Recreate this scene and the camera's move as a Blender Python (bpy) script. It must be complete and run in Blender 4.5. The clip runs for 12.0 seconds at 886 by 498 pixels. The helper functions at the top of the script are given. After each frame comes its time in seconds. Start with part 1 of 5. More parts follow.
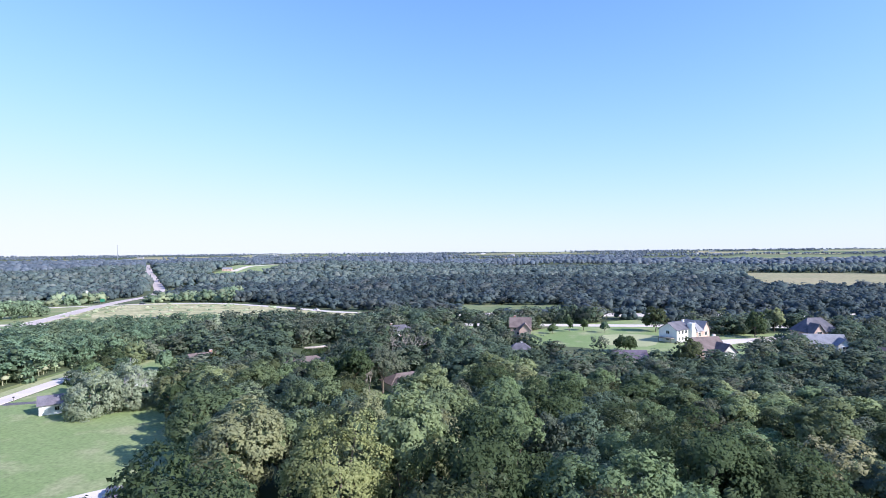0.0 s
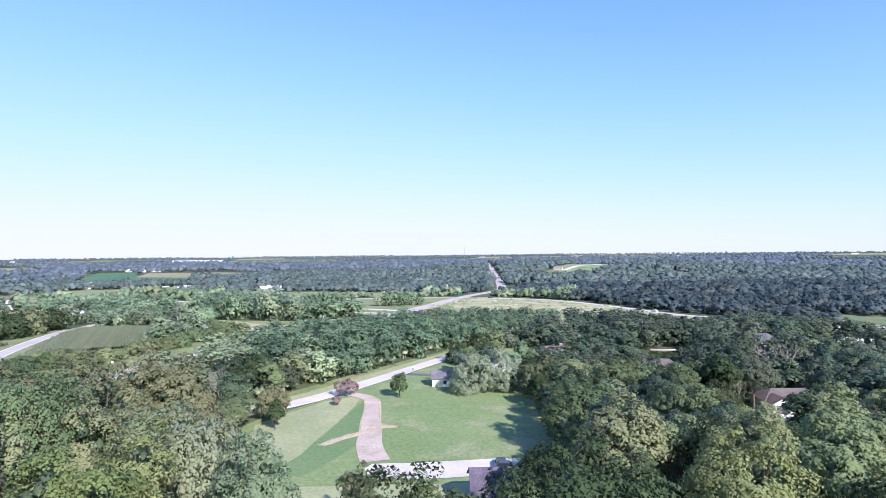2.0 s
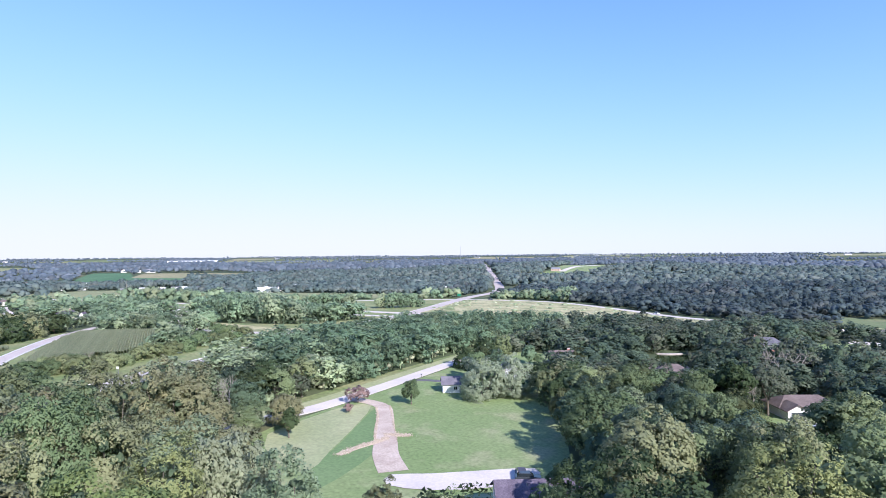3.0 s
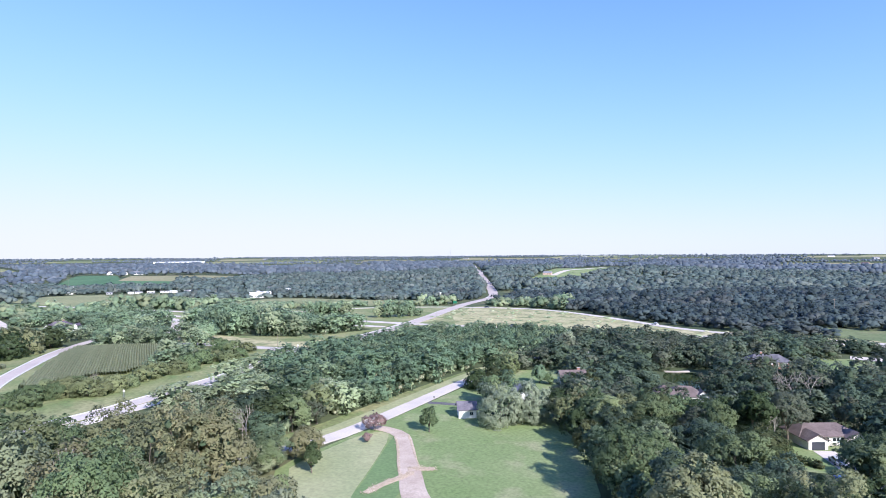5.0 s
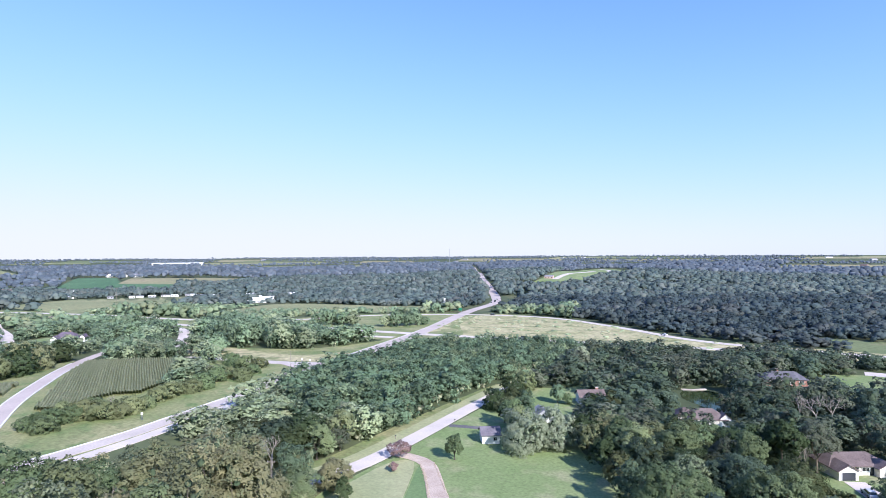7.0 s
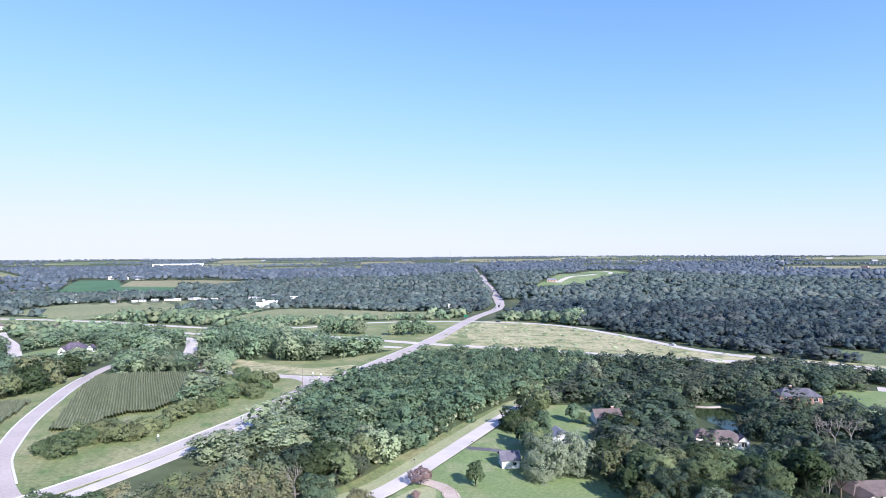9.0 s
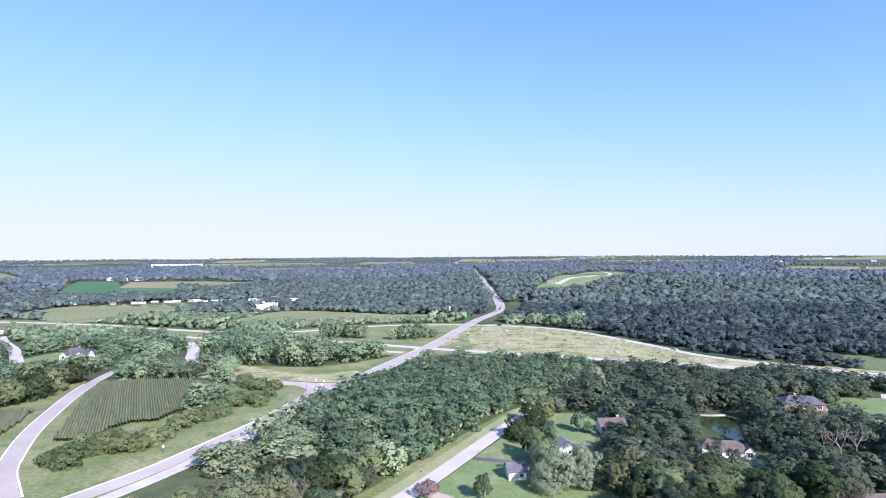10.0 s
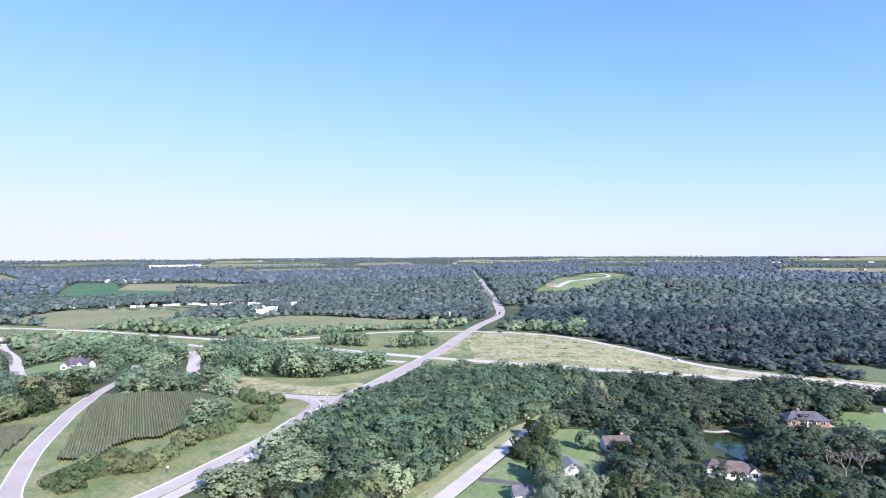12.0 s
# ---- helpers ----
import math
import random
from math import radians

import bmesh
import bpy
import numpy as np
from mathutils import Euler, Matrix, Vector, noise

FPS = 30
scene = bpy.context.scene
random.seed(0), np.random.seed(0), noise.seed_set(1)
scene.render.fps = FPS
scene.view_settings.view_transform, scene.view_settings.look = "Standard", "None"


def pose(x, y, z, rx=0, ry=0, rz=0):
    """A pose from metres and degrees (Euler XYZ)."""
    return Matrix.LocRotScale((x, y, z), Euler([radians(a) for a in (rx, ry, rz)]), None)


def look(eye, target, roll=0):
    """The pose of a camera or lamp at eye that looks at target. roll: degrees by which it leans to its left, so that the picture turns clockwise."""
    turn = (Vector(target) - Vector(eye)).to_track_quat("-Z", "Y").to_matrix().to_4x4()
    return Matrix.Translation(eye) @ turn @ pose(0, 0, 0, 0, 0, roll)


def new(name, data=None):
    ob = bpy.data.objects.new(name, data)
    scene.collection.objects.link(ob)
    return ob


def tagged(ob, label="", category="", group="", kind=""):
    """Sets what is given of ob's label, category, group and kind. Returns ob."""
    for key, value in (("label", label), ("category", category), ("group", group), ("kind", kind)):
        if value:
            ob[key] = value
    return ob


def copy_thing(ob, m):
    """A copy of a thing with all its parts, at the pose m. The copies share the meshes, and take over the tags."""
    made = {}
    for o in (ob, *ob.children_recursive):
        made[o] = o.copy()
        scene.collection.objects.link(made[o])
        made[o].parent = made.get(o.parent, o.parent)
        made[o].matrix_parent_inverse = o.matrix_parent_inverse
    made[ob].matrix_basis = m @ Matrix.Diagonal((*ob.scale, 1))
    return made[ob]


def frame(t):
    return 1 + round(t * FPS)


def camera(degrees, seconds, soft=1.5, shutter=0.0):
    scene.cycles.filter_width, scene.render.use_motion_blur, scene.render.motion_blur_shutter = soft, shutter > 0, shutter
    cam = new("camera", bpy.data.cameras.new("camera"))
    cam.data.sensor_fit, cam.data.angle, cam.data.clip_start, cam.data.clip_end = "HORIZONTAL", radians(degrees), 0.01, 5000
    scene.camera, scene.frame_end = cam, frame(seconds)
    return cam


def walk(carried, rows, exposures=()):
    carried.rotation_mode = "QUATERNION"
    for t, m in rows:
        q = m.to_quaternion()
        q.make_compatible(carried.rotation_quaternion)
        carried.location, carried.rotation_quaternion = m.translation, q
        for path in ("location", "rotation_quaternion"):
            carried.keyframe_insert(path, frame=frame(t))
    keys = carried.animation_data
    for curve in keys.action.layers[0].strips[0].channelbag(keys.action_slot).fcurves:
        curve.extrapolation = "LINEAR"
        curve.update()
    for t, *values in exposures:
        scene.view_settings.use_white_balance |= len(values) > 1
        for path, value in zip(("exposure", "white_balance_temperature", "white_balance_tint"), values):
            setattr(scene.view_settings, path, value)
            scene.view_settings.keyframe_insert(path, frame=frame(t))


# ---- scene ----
cam = camera(75.6, 12.0, soft=0.85)
# seconds, eye x y z, yaw to the left, pitch up, roll
PATH = [
    (0.0, 0.75, 1.47, 38.05, -0.12, 0.31, -0.57), (0.5, -0.1, 1.21, 38.08, -0.07, 0.31, -0.57),
    (0.8, -1.2, 0.96, 38.07, 0.75, 0.32, -0.57), (1.0, -2.02, 0.78, 38.05, 2.61, 0.33, -0.57),
    (1.1, -2.51, 0.68, 38.04, 4.55, 0.36, -0.57), (1.2, -3.03, 0.57, 38.02, 8.0, 0.39, -0.57),
    (1.3, -3.58, 0.45, 38.01, 12.3, 0.42, -0.58), (1.4, -4.1, 0.35, 37.98, 17.4, 0.45, -0.59),
    (1.5, -4.62, 0.25, 37.95, 22.31, 0.48, -0.6), (1.6, -5.07, 0.18, 37.89, 26.2, 0.52, -0.59),
    (1.7, -5.52, 0.12, 37.83, 28.8, 0.56, -0.58), (1.8, -5.96, 0.06, 37.77, 30.4, 0.59, -0.57),
    (2.0, -6.84, -0.03, 37.67, 31.56, 0.61, -0.55), (2.5, -9.11, -0.73, 37.96, 31.91, 0.61, -0.52),
    (3.0, -11.1, -1.49, 39.17, 31.06, 0.62, -0.5), (5.0, -18.59, -4.48, 46.07, 29.82, 0.6, -0.4),
    (5.5, -20.34, -5.19, 47.83, 29.69, 0.6, -0.38), (6.0, -22.12, -5.89, 49.6, 29.6, 0.59, -0.36),
    (6.5, -23.76, -6.52, 51.31, 29.57, 0.58, -0.36), (7.0, -25.3, -7.17, 53.02, 29.58, 0.57, -0.37),
    (9.0, -30.39, -9.4, 59.88, 29.52, 0.52, -0.38), (9.5, -31.5, -9.9, 61.56, 29.47, 0.51, -0.38),
    (10.0, -32.38, -10.28, 63.18, 29.4, 0.49, -0.38), (10.5, -33.0, -10.55, 64.84, 29.34, 0.47, -0.37),
    (11.0, -33.48, -10.82, 66.49, 29.3, 0.46, -0.36), (11.5, -33.98, -11.05, 68.1, 29.26, 0.45, -0.35),
    (12.0, -34.44, -11.21, 69.65, 29.21, 0.44, -0.34),
]


def aim(x, y, z, yaw, pitch, roll):
    a, p = radians(yaw), radians(pitch)
    way = Vector((-math.sin(a) * math.cos(p), math.cos(a) * math.cos(p), math.sin(p)))
    return look((x, y, z), Vector((x, y, z)) + 10 * way, roll)


walk(cam, [(t, aim(*p)) for t, *p in PATH], [(0.0, 0.88, 5900, 16), (1.0, 0.88, 5900, 16), (3.0, 0.84, 5900, 16), (12.0, 0.8, 5900, 16)])

# ---- light: a clear late-summer afternoon, the sun behind the camera and to its right ----
SUN_EL, SUN_AZ = 33.0, 118.0
world = bpy.data.worlds.new("sky")
scene.world = world
world.use_nodes = True
wn = world.node_tree.nodes
sky = wn.new("ShaderNodeTexSky")
sky.sky_type, sky.sun_disc = "NISHITA", False
sky.sun_elevation, sky.sun_rotation = radians(SUN_EL), radians(SUN_AZ)
sky.air_density, sky.dust_density, sky.ozone_density, sky.altitude = 1.0, 0.2, 1.6, 200
# deepen the blue overhead and let the bright haze at the horizon level off
split, join = wn.new("ShaderNodeSeparateColor"), wn.new("ShaderNodeCombineColor")
wl = world.node_tree.links
wl.new(sky.outputs[0], split.inputs[0])
for k, (bend, gain) in enumerate(((1.17, 0.222), (1.28, 0.268), (1.0, 1.0))):
    bent, neg, power, rest = (wn.new("ShaderNodeMath") for _ in range(4))
    bent.operation, neg.operation, power.operation, rest.operation = "POWER", "MULTIPLY", "POWER", "SUBTRACT"
    bent.inputs[1].default_value, neg.inputs[1].default_value = bend, -gain
    power.inputs[0].default_value, rest.inputs[0].default_value = math.e, 1.0
    wl.new(split.outputs[k], bent.inputs[0])
    wl.new(bent.outputs[0], neg.inputs[0])
    wl.new(neg.outputs[0], power.inputs[1])
    wl.new(power.outputs[0], rest.inputs[1])
    wl.new(rest.outputs[0], join.inputs[k])
wl.new(join.outputs[0], wn["Background"].inputs["Color"])
wn["Background"].inputs["Strength"].default_value = 0.54
sun = new("sun", bpy.data.lights.new("sun", "SUN"))
sun.data.energy, sun.data.angle, sun.data.color = 4.5, radians(0.5), (1.0, 0.95, 0.88)
toward = Vector((math.sin(radians(SUN_AZ)) * math.cos(radians(SUN_EL)), math.cos(radians(SUN_AZ)) * math.cos(radians(SUN_EL)), math.sin(radians(SUN_EL))))
sun.matrix_world = look((0, 0, 300), Vector((0, 0, 300)) - toward)


# ---- materials ----
def material(name, rough=0.8, spec=0.3, metal=0.0):
    m = bpy.data.materials.new(name)
    m.use_nodes = True
    b = m.node_tree.nodes["Principled BSDF"]
    b.inputs["Roughness"].default_value = rough
    b.inputs["Specular IOR Level"].default_value = spec
    b.inputs["Metallic"].default_value = metal
    return m, m.node_tree.nodes, m.node_tree.links, b


def noise_node(n, l, scale, detail=4.0, stretch=None, coord="Object"):
    tc = n.new("ShaderNodeTexCoord")
    tex = n.new("ShaderNodeTexNoise")
    tex.inputs["Scale"].default_value, tex.inputs["Detail"].default_value = scale, detail
    if stretch:
        mp = n.new("ShaderNodeMapping")
        mp.inputs["Scale"].default_value = stretch
        l.new(tc.outputs[coord], mp.inputs["Vector"])
        l.new(mp.outputs[0], tex.inputs["Vector"])
    else:
        l.new(tc.outputs[coord], tex.inputs["Vector"])
    return tex


def ramp(n, l, source, stops):
    r = n.new("ShaderNodeValToRGB")
    e = r.color_ramp.elements
    while len(e) < len(stops):
        e.new(0.5)
    for k, (p, c) in zip(e, stops):
        k.position, k.color = p, (*c, 1)
    l.new(source, r.inputs[0])
    return r


def mix_colour(n, l, fac, a, b, kind="MIX"):
    m = n.new("ShaderNodeMix")
    m.data_type, m.blend_type = "RGBA", kind
    for sock, v in ((m.inputs[0], fac), (m.inputs[6], a), (m.inputs[7], b)):
        if isinstance(v, (int, float)):
            sock.default_value = v
        elif isinstance(v, tuple):
            sock.default_value = (*v, 1)
        else:
            l.new(v, sock)
    return m.outputs[2]


def surface(name, c1, c2, big=0.1, small=2.0, rough=0.85, bump=0.0, stretch=None, c3=None, spec=0.3, grain=0.35, metal=0.0):
    """Two colours in large soft patches, a third in finer ones, and grain."""
    m, n, l, b = material(name, rough, spec, metal)
    t1, t2 = noise_node(n, l, big, 5, stretch), noise_node(n, l, small, 6)
    col = ramp(n, l, t1.outputs["Fac"], [(0.36, c1), (0.64, c2)]).outputs[0]
    if c3:
        t3 = noise_node(n, l, big * 3.3, 3)
        fac = ramp(n, l, t3.outputs["Fac"], [(0.52, (0, 0, 0)), (0.7, (1, 1, 1))]).outputs[0]
        col = mix_colour(n, l, fac, col, c3)
    g = ramp(n, l, t2.outputs["Fac"], [(0.25, (1 - grain,) * 3), (0.75, (1 + grain * 0.6,) * 3)]).outputs[0]
    col = mix_colour(n, l, 1.0, col, g, "MULTIPLY")
    l.new(col, b.inputs["Base Color"])
    if bump:
        bp = n.new("ShaderNodeBump")
        bp.inputs["Strength"].default_value, bp.inputs["Distance"].default_value = 0.8, bump
        l.new(t2.outputs["Fac"], bp.inputs["Height"])
        l.new(bp.outputs[0], b.inputs["Normal"])
    return m


def foliage(name, dark, light, dry=None, even=0.0):
    """Leaves: each leaf clump its own tone, each tree its own tint."""
    m, n, l, b = material(name, 0.7, 0.12)
    # The extra blue on far_wood leaves paints distance haze into their colour.
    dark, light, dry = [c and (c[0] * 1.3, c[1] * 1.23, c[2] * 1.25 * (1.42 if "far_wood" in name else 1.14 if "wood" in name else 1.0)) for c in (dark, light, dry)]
    geo, info, att = n.new("ShaderNodeNewGeometry"), n.new("ShaderNodeObjectInfo"), n.new("ShaderNodeAttribute")
    att.attribute_name = "tint"
    tone = ramp(n, l, geo.outputs["Random Per Island"], [(0.0, (0.27 + 0.2 * even,) * 3), (1.0, (0.8 - 0.2 * even,) * 3)])
    col = mix_colour(n, l, tone.outputs[0], dark, light)
    if dry:
        hue = n.new("ShaderNodeMath")
        hue.operation = "FRACT"
        add = n.new("ShaderNodeMath")
        add.operation = "ADD"
        l.new(info.outputs["Random"], add.inputs[0])
        l.new(att.outputs["Fac"], add.inputs[1])
        l.new(add.outputs[0], hue.inputs[0])
        fac = ramp(n, l, hue.outputs[0], [(0.45, (0, 0, 0)), (1.0, (0.75, 0.75, 0.75))]).outputs[0]
        col = mix_colour(n, l, fac, col, dry)
        val = n.new("ShaderNodeMath")
        val.operation = "MULTIPLY_ADD"
        far = n.new("ShaderNodeMath")
        far.operation = "MULTIPLY"
        l.new(add.outputs[0], far.inputs[0])
        far.inputs[1].default_value = 7.31
        turn = n.new("ShaderNodeMath")
        turn.operation = "FRACT"
        l.new(far.outputs[0], turn.inputs[0])
        l.new(turn.outputs[0], val.inputs[0])
        val.inputs[1].default_value, val.inputs[2].default_value = 0.62 - 0.12 * even, 0.72 + 0.06 * even
        col = mix_colour(n, l, 1.0, col, val.outputs[0], "MULTIPLY")
    l.new(col, b.inputs["Base Color"])
    tr = n.new("ShaderNodeBsdfTranslucent")
    l.new(col, tr.inputs["Color"])
    mx = n.new("ShaderNodeMixShader")
    mx.inputs[0].default_value = 0.42
    l.new(b.outputs[0], mx.inputs[1])
    l.new(tr.outputs[0], mx.inputs[2])
    l.new(mx.outputs[0], n["Material Output"].inputs["Surface"])
    return m


# Scrub, olive, copse and grove colours are raised for front light and haze.
LEAF = {
    "oak": foliage("oak_leaves", (0.030, 0.052, 0.024), (0.077, 0.111, 0.050), (0.106, 0.114, 0.054), even=0.4),
    "ash": foliage("ash_leaves", (0.075, 0.124, 0.060), (0.189, 0.253, 0.126), (0.253, 0.276, 0.140), even=0.65),
    "blue": foliage("walnut_leaves", (0.074, 0.130, 0.082), (0.175, 0.256, 0.152), (0.236, 0.282, 0.157), even=0.65),
    "olive": foliage("olive_leaves", (0.122, 0.144, 0.076), (0.259, 0.283, 0.151), (0.258, 0.250, 0.141), even=0.65),
    "bright": foliage("bright_leaves", (0.131, 0.168, 0.061), (0.331, 0.362, 0.163)),
    "silver": foliage("silver_leaves", (0.146, 0.187, 0.122), (0.356, 0.414, 0.284)),
    "lime": foliage("lime_leaves", (0.108, 0.152, 0.052), (0.225, 0.285, 0.112)),
    "purple": foliage("purple_leaves", (0.19, 0.13, 0.12), (0.34, 0.255, 0.235)),
    "wood": foliage("woodland_leaves", (0.043, 0.075, 0.044), (0.113, 0.156, 0.091), (0.148, 0.161, 0.098), even=0.55),
    "scrub": foliage("scrub_leaves", (0.177, 0.240, 0.141), (0.375, 0.442, 0.263), (0.409, 0.409, 0.285), even=0.65),
    # Far, hill and distant leaf colours carry painted blue haze.
    "far": foliage("far_wood_haze_leaves", (0.037, 0.062, 0.047), (0.096, 0.129, 0.090), (0.121, 0.134, 0.088), even=0.45),
    "hill": foliage("hillside_haze_leaves", (0.061, 0.098, 0.092), (0.147, 0.194, 0.178), (0.176, 0.199, 0.175), even=0.5),
    "distant": foliage("distant_haze_leaves", (0.070, 0.100, 0.121), (0.143, 0.179, 0.210), (0.162, 0.187, 0.204), even=0.6),
    "copse": foliage("copse_leaves", (0.106, 0.177, 0.111), (0.270, 0.356, 0.215), (0.319, 0.361, 0.221), even=0.75),
    "grove": foliage("grove_leaves", (0.121, 0.166, 0.099), (0.276, 0.332, 0.191), (0.324, 0.321, 0.205), even=0.7),
    "sage": foliage("sage_leaves", (0.110, 0.163, 0.092), (0.274, 0.349, 0.207)),
    "corn": foliage("corn_leaves", (0.160, 0.198, 0.111), (0.275, 0.308, 0.187), (0.297, 0.297, 0.192), even=0.5),
}
BARK = surface("bark", (0.13, 0.1, 0.075), (0.2, 0.17, 0.14), 0.8, 6, 0.9, 0.02)
# Green for the solid crown cores; its dark tone paints the inner shade.
CORE_SHADE = surface("crown_core_shade", (0.05, 0.078, 0.042), (0.078, 0.105, 0.06), 0.8, 5, 0.95)
DEADWOOD = surface("dead_wood", (0.3, 0.26, 0.22), (0.42, 0.38, 0.34), 0.8, 6, 0.9)
GROUND = surface("ground_cover", (0.055, 0.08, 0.036), (0.1, 0.118, 0.055), 0.006, 0.15, 0.95, 0.0, None, (0.15, 0.15, 0.075))
LAWN = surface("mown_lawn", (0.174, 0.241, 0.087), (0.241, 0.289, 0.125), 0.03, 1.3, 0.95, 0.0, None, (0.308, 0.314, 0.168), grain=0.3)
LAWN_DRY = surface("dry_lawn", (0.297, 0.319, 0.165), (0.374, 0.369, 0.204), 0.06, 1.3, 0.95, grain=0.2)
LAWN_LUSH = surface("lush_lawn", (0.134, 0.211, 0.081), (0.168, 0.237, 0.101), 0.05, 1.5, 0.95, grain=0.2)
VERGE = surface("verge_grass", (0.180, 0.217, 0.085), (0.302, 0.292, 0.146), 0.045, 0.9, 0.95, 0.0, None, (0.143, 0.201, 0.074))
MEADOW = surface("dry_meadow", (0.495, 0.429, 0.253), (0.352, 0.336, 0.165), 0.03, 0.45, 0.95, 0.0, (1, 2.2, 1), (0.165, 0.198, 0.077), grain=0.45)
FIELD = surface("pasture", (0.224, 0.241, 0.112), (0.302, 0.291, 0.146), 0.012, 0.3, 0.95, 0.0, (1, 0.25, 1))
ROUGH = surface("rough_pasture", (0.12, 0.165, 0.07), (0.17, 0.2, 0.09), 0.02, 0.4, 0.95, 0.0, None, (0.22, 0.22, 0.11))
TEAL = surface("soybean_crop", (0.075, 0.155, 0.075), (0.1, 0.185, 0.09), 0.01, 0.2, 0.95)
TAN = surface("stubble", (0.33, 0.28, 0.16), (0.26, 0.25, 0.13), 0.01, 0.2, 0.95)
CONCRETE = surface("concrete_paving", (0.470, 0.403, 0.364), (0.538, 0.465, 0.420), 0.08, 1.6, 0.85, grain=0.14)
PALE = surface("pale_concrete", (0.550, 0.479, 0.429), (0.638, 0.561, 0.506), 0.12, 2.0, 0.85, grain=0.12)
ROADPINK = surface("old_concrete", (0.459, 0.381, 0.347), (0.526, 0.442, 0.403), 0.06, 1.4, 0.85, grain=0.14)
GRAVEL = surface("pink_gravel", (0.454, 0.351, 0.281), (0.562, 0.454, 0.373), 0.25, 3.0, 0.95, grain=0.25)
RUBBLE = surface("pale_rubble", (0.36, 0.29, 0.225), (0.46, 0.38, 0.3), 1.5, 5, 0.95, grain=0.3)
ASPHALT = surface("asphalt", (0.12, 0.11, 0.12), (0.17, 0.16, 0.165), 0.2, 3, 0.9)
WATER = material("pond_water", 0.08, 0.5)[0]
WATER.node_tree.nodes["Principled BSDF"].inputs["Base Color"].default_value = (0.035, 0.05, 0.02, 1)
WHITE = surface("white_siding", (0.74, 0.72, 0.7), (0.8, 0.78, 0.76), 0.5, 4, 0.7, grain=0.08)
BARN = surface("weathered_barn_boards", (0.36, 0.36, 0.38), (0.48, 0.47, 0.48), 0.4, 4, 0.8, grain=0.2)
CREAM = surface("cream_siding", (0.7, 0.64, 0.58), (0.76, 0.7, 0.63), 0.5, 4, 0.7, grain=0.1)
BRICK = surface("red_brick", (0.36, 0.17, 0.13), (0.46, 0.25, 0.2), 0.6, 5, 0.85, grain=0.3)
PINKBRICK = surface("pink_brick", (0.52, 0.36, 0.31), (0.6, 0.44, 0.38), 0.6, 5, 0.85, grain=0.25)
ROOF_BROWN = surface("brown_shingles", (0.135, 0.102, 0.097), (0.2, 0.155, 0.145), 0.4, 3.5, 0.9, grain=0.3)
ROOF_GREY = surface("grey_shingles", (0.21, 0.21, 0.235), (0.28, 0.275, 0.3), 0.4, 3.5, 0.9, grain=0.3)
ROOF_DARK = surface("dark_shingles", (0.1, 0.095, 0.115), (0.16, 0.15, 0.17), 0.4, 3.5, 0.9, grain=0.3)
# Plum roof colour, darkened to include tree shade on the yard house.
ROOF_PLUM = surface("plum_shingles", (0.1, 0.08, 0.11), (0.16, 0.13, 0.165), 0.5, 3.5, 0.9, grain=0.35)
TRIM = surface("white_trim", (0.76, 0.75, 0.74), (0.8, 0.8, 0.79), 1, 5, 0.6, grain=0.05)
STEEL = surface("galvanised_steel", (0.4, 0.41, 0.42), (0.5, 0.5, 0.51), 1, 8, 0.45, metal=0.8)
POLE = surface("weathered_timber", (0.22, 0.18, 0.15), (0.32, 0.28, 0.24), 0.8, 6, 0.9)
SIGN = surface("green_sign_face", (0.02, 0.16, 0.09), (0.03, 0.19, 0.11), 0.5, 3, 0.5, grain=0.1)
GLASS = material("window_glass", 0.06, 0.6)[0]
GLASS.node_tree.nodes["Principled BSDF"].inputs["Base Color"].default_value = (0.02, 0.025, 0.03, 1)
TYRE = material("tyre_rubber", 0.85)[0]
TYRE.node_tree.nodes["Principled BSDF"].inputs["Base Color"].default_value = (0.02, 0.02, 0.02, 1)


def paint(name, colour):
    m, n, l, b = material(name, 0.3, 0.5)
    t = noise_node(n, l, 1.2)
    l.new(mix_colour(n, l, t.outputs["Fac"], tuple(c * 0.85 for c in colour), colour), b.inputs["Base Color"])
    b.inputs["Coat Weight"].default_value = 0.54
    return m


PAINT = {"wine": paint("wine_paint", (0.05, 0.012, 0.018)), "red": paint("red_paint", (0.16, 0.02, 0.025)), "white": paint("white_paint", (0.75, 0.75, 0.76)), "dark": paint("dark_paint", (0.04, 0.045, 0.06)), "blue": paint("blue_paint", (0.08, 0.14, 0.35)), "silver": paint("silver_paint", (0.5, 0.5, 0.52))}


# ---- the lie of the land ----
def land(x, y):
    r = np.hypot(x, y)
    across = 0.943 * (y - 712) - 0.332 * (x + 500)
    return (3.0 * np.exp(-((x + 250) ** 2 + (y - 140) ** 2) / 9000) - 12 * np.exp(-(across / 250) ** 2) / (1 + np.exp((x - 20) / 110))
            + 18 * np.exp(-((x + 360) ** 2 + (y - 1090) ** 2) / 110000) + 30 * np.maximum(0, (r - 1200) / 3600) ** 1.5)


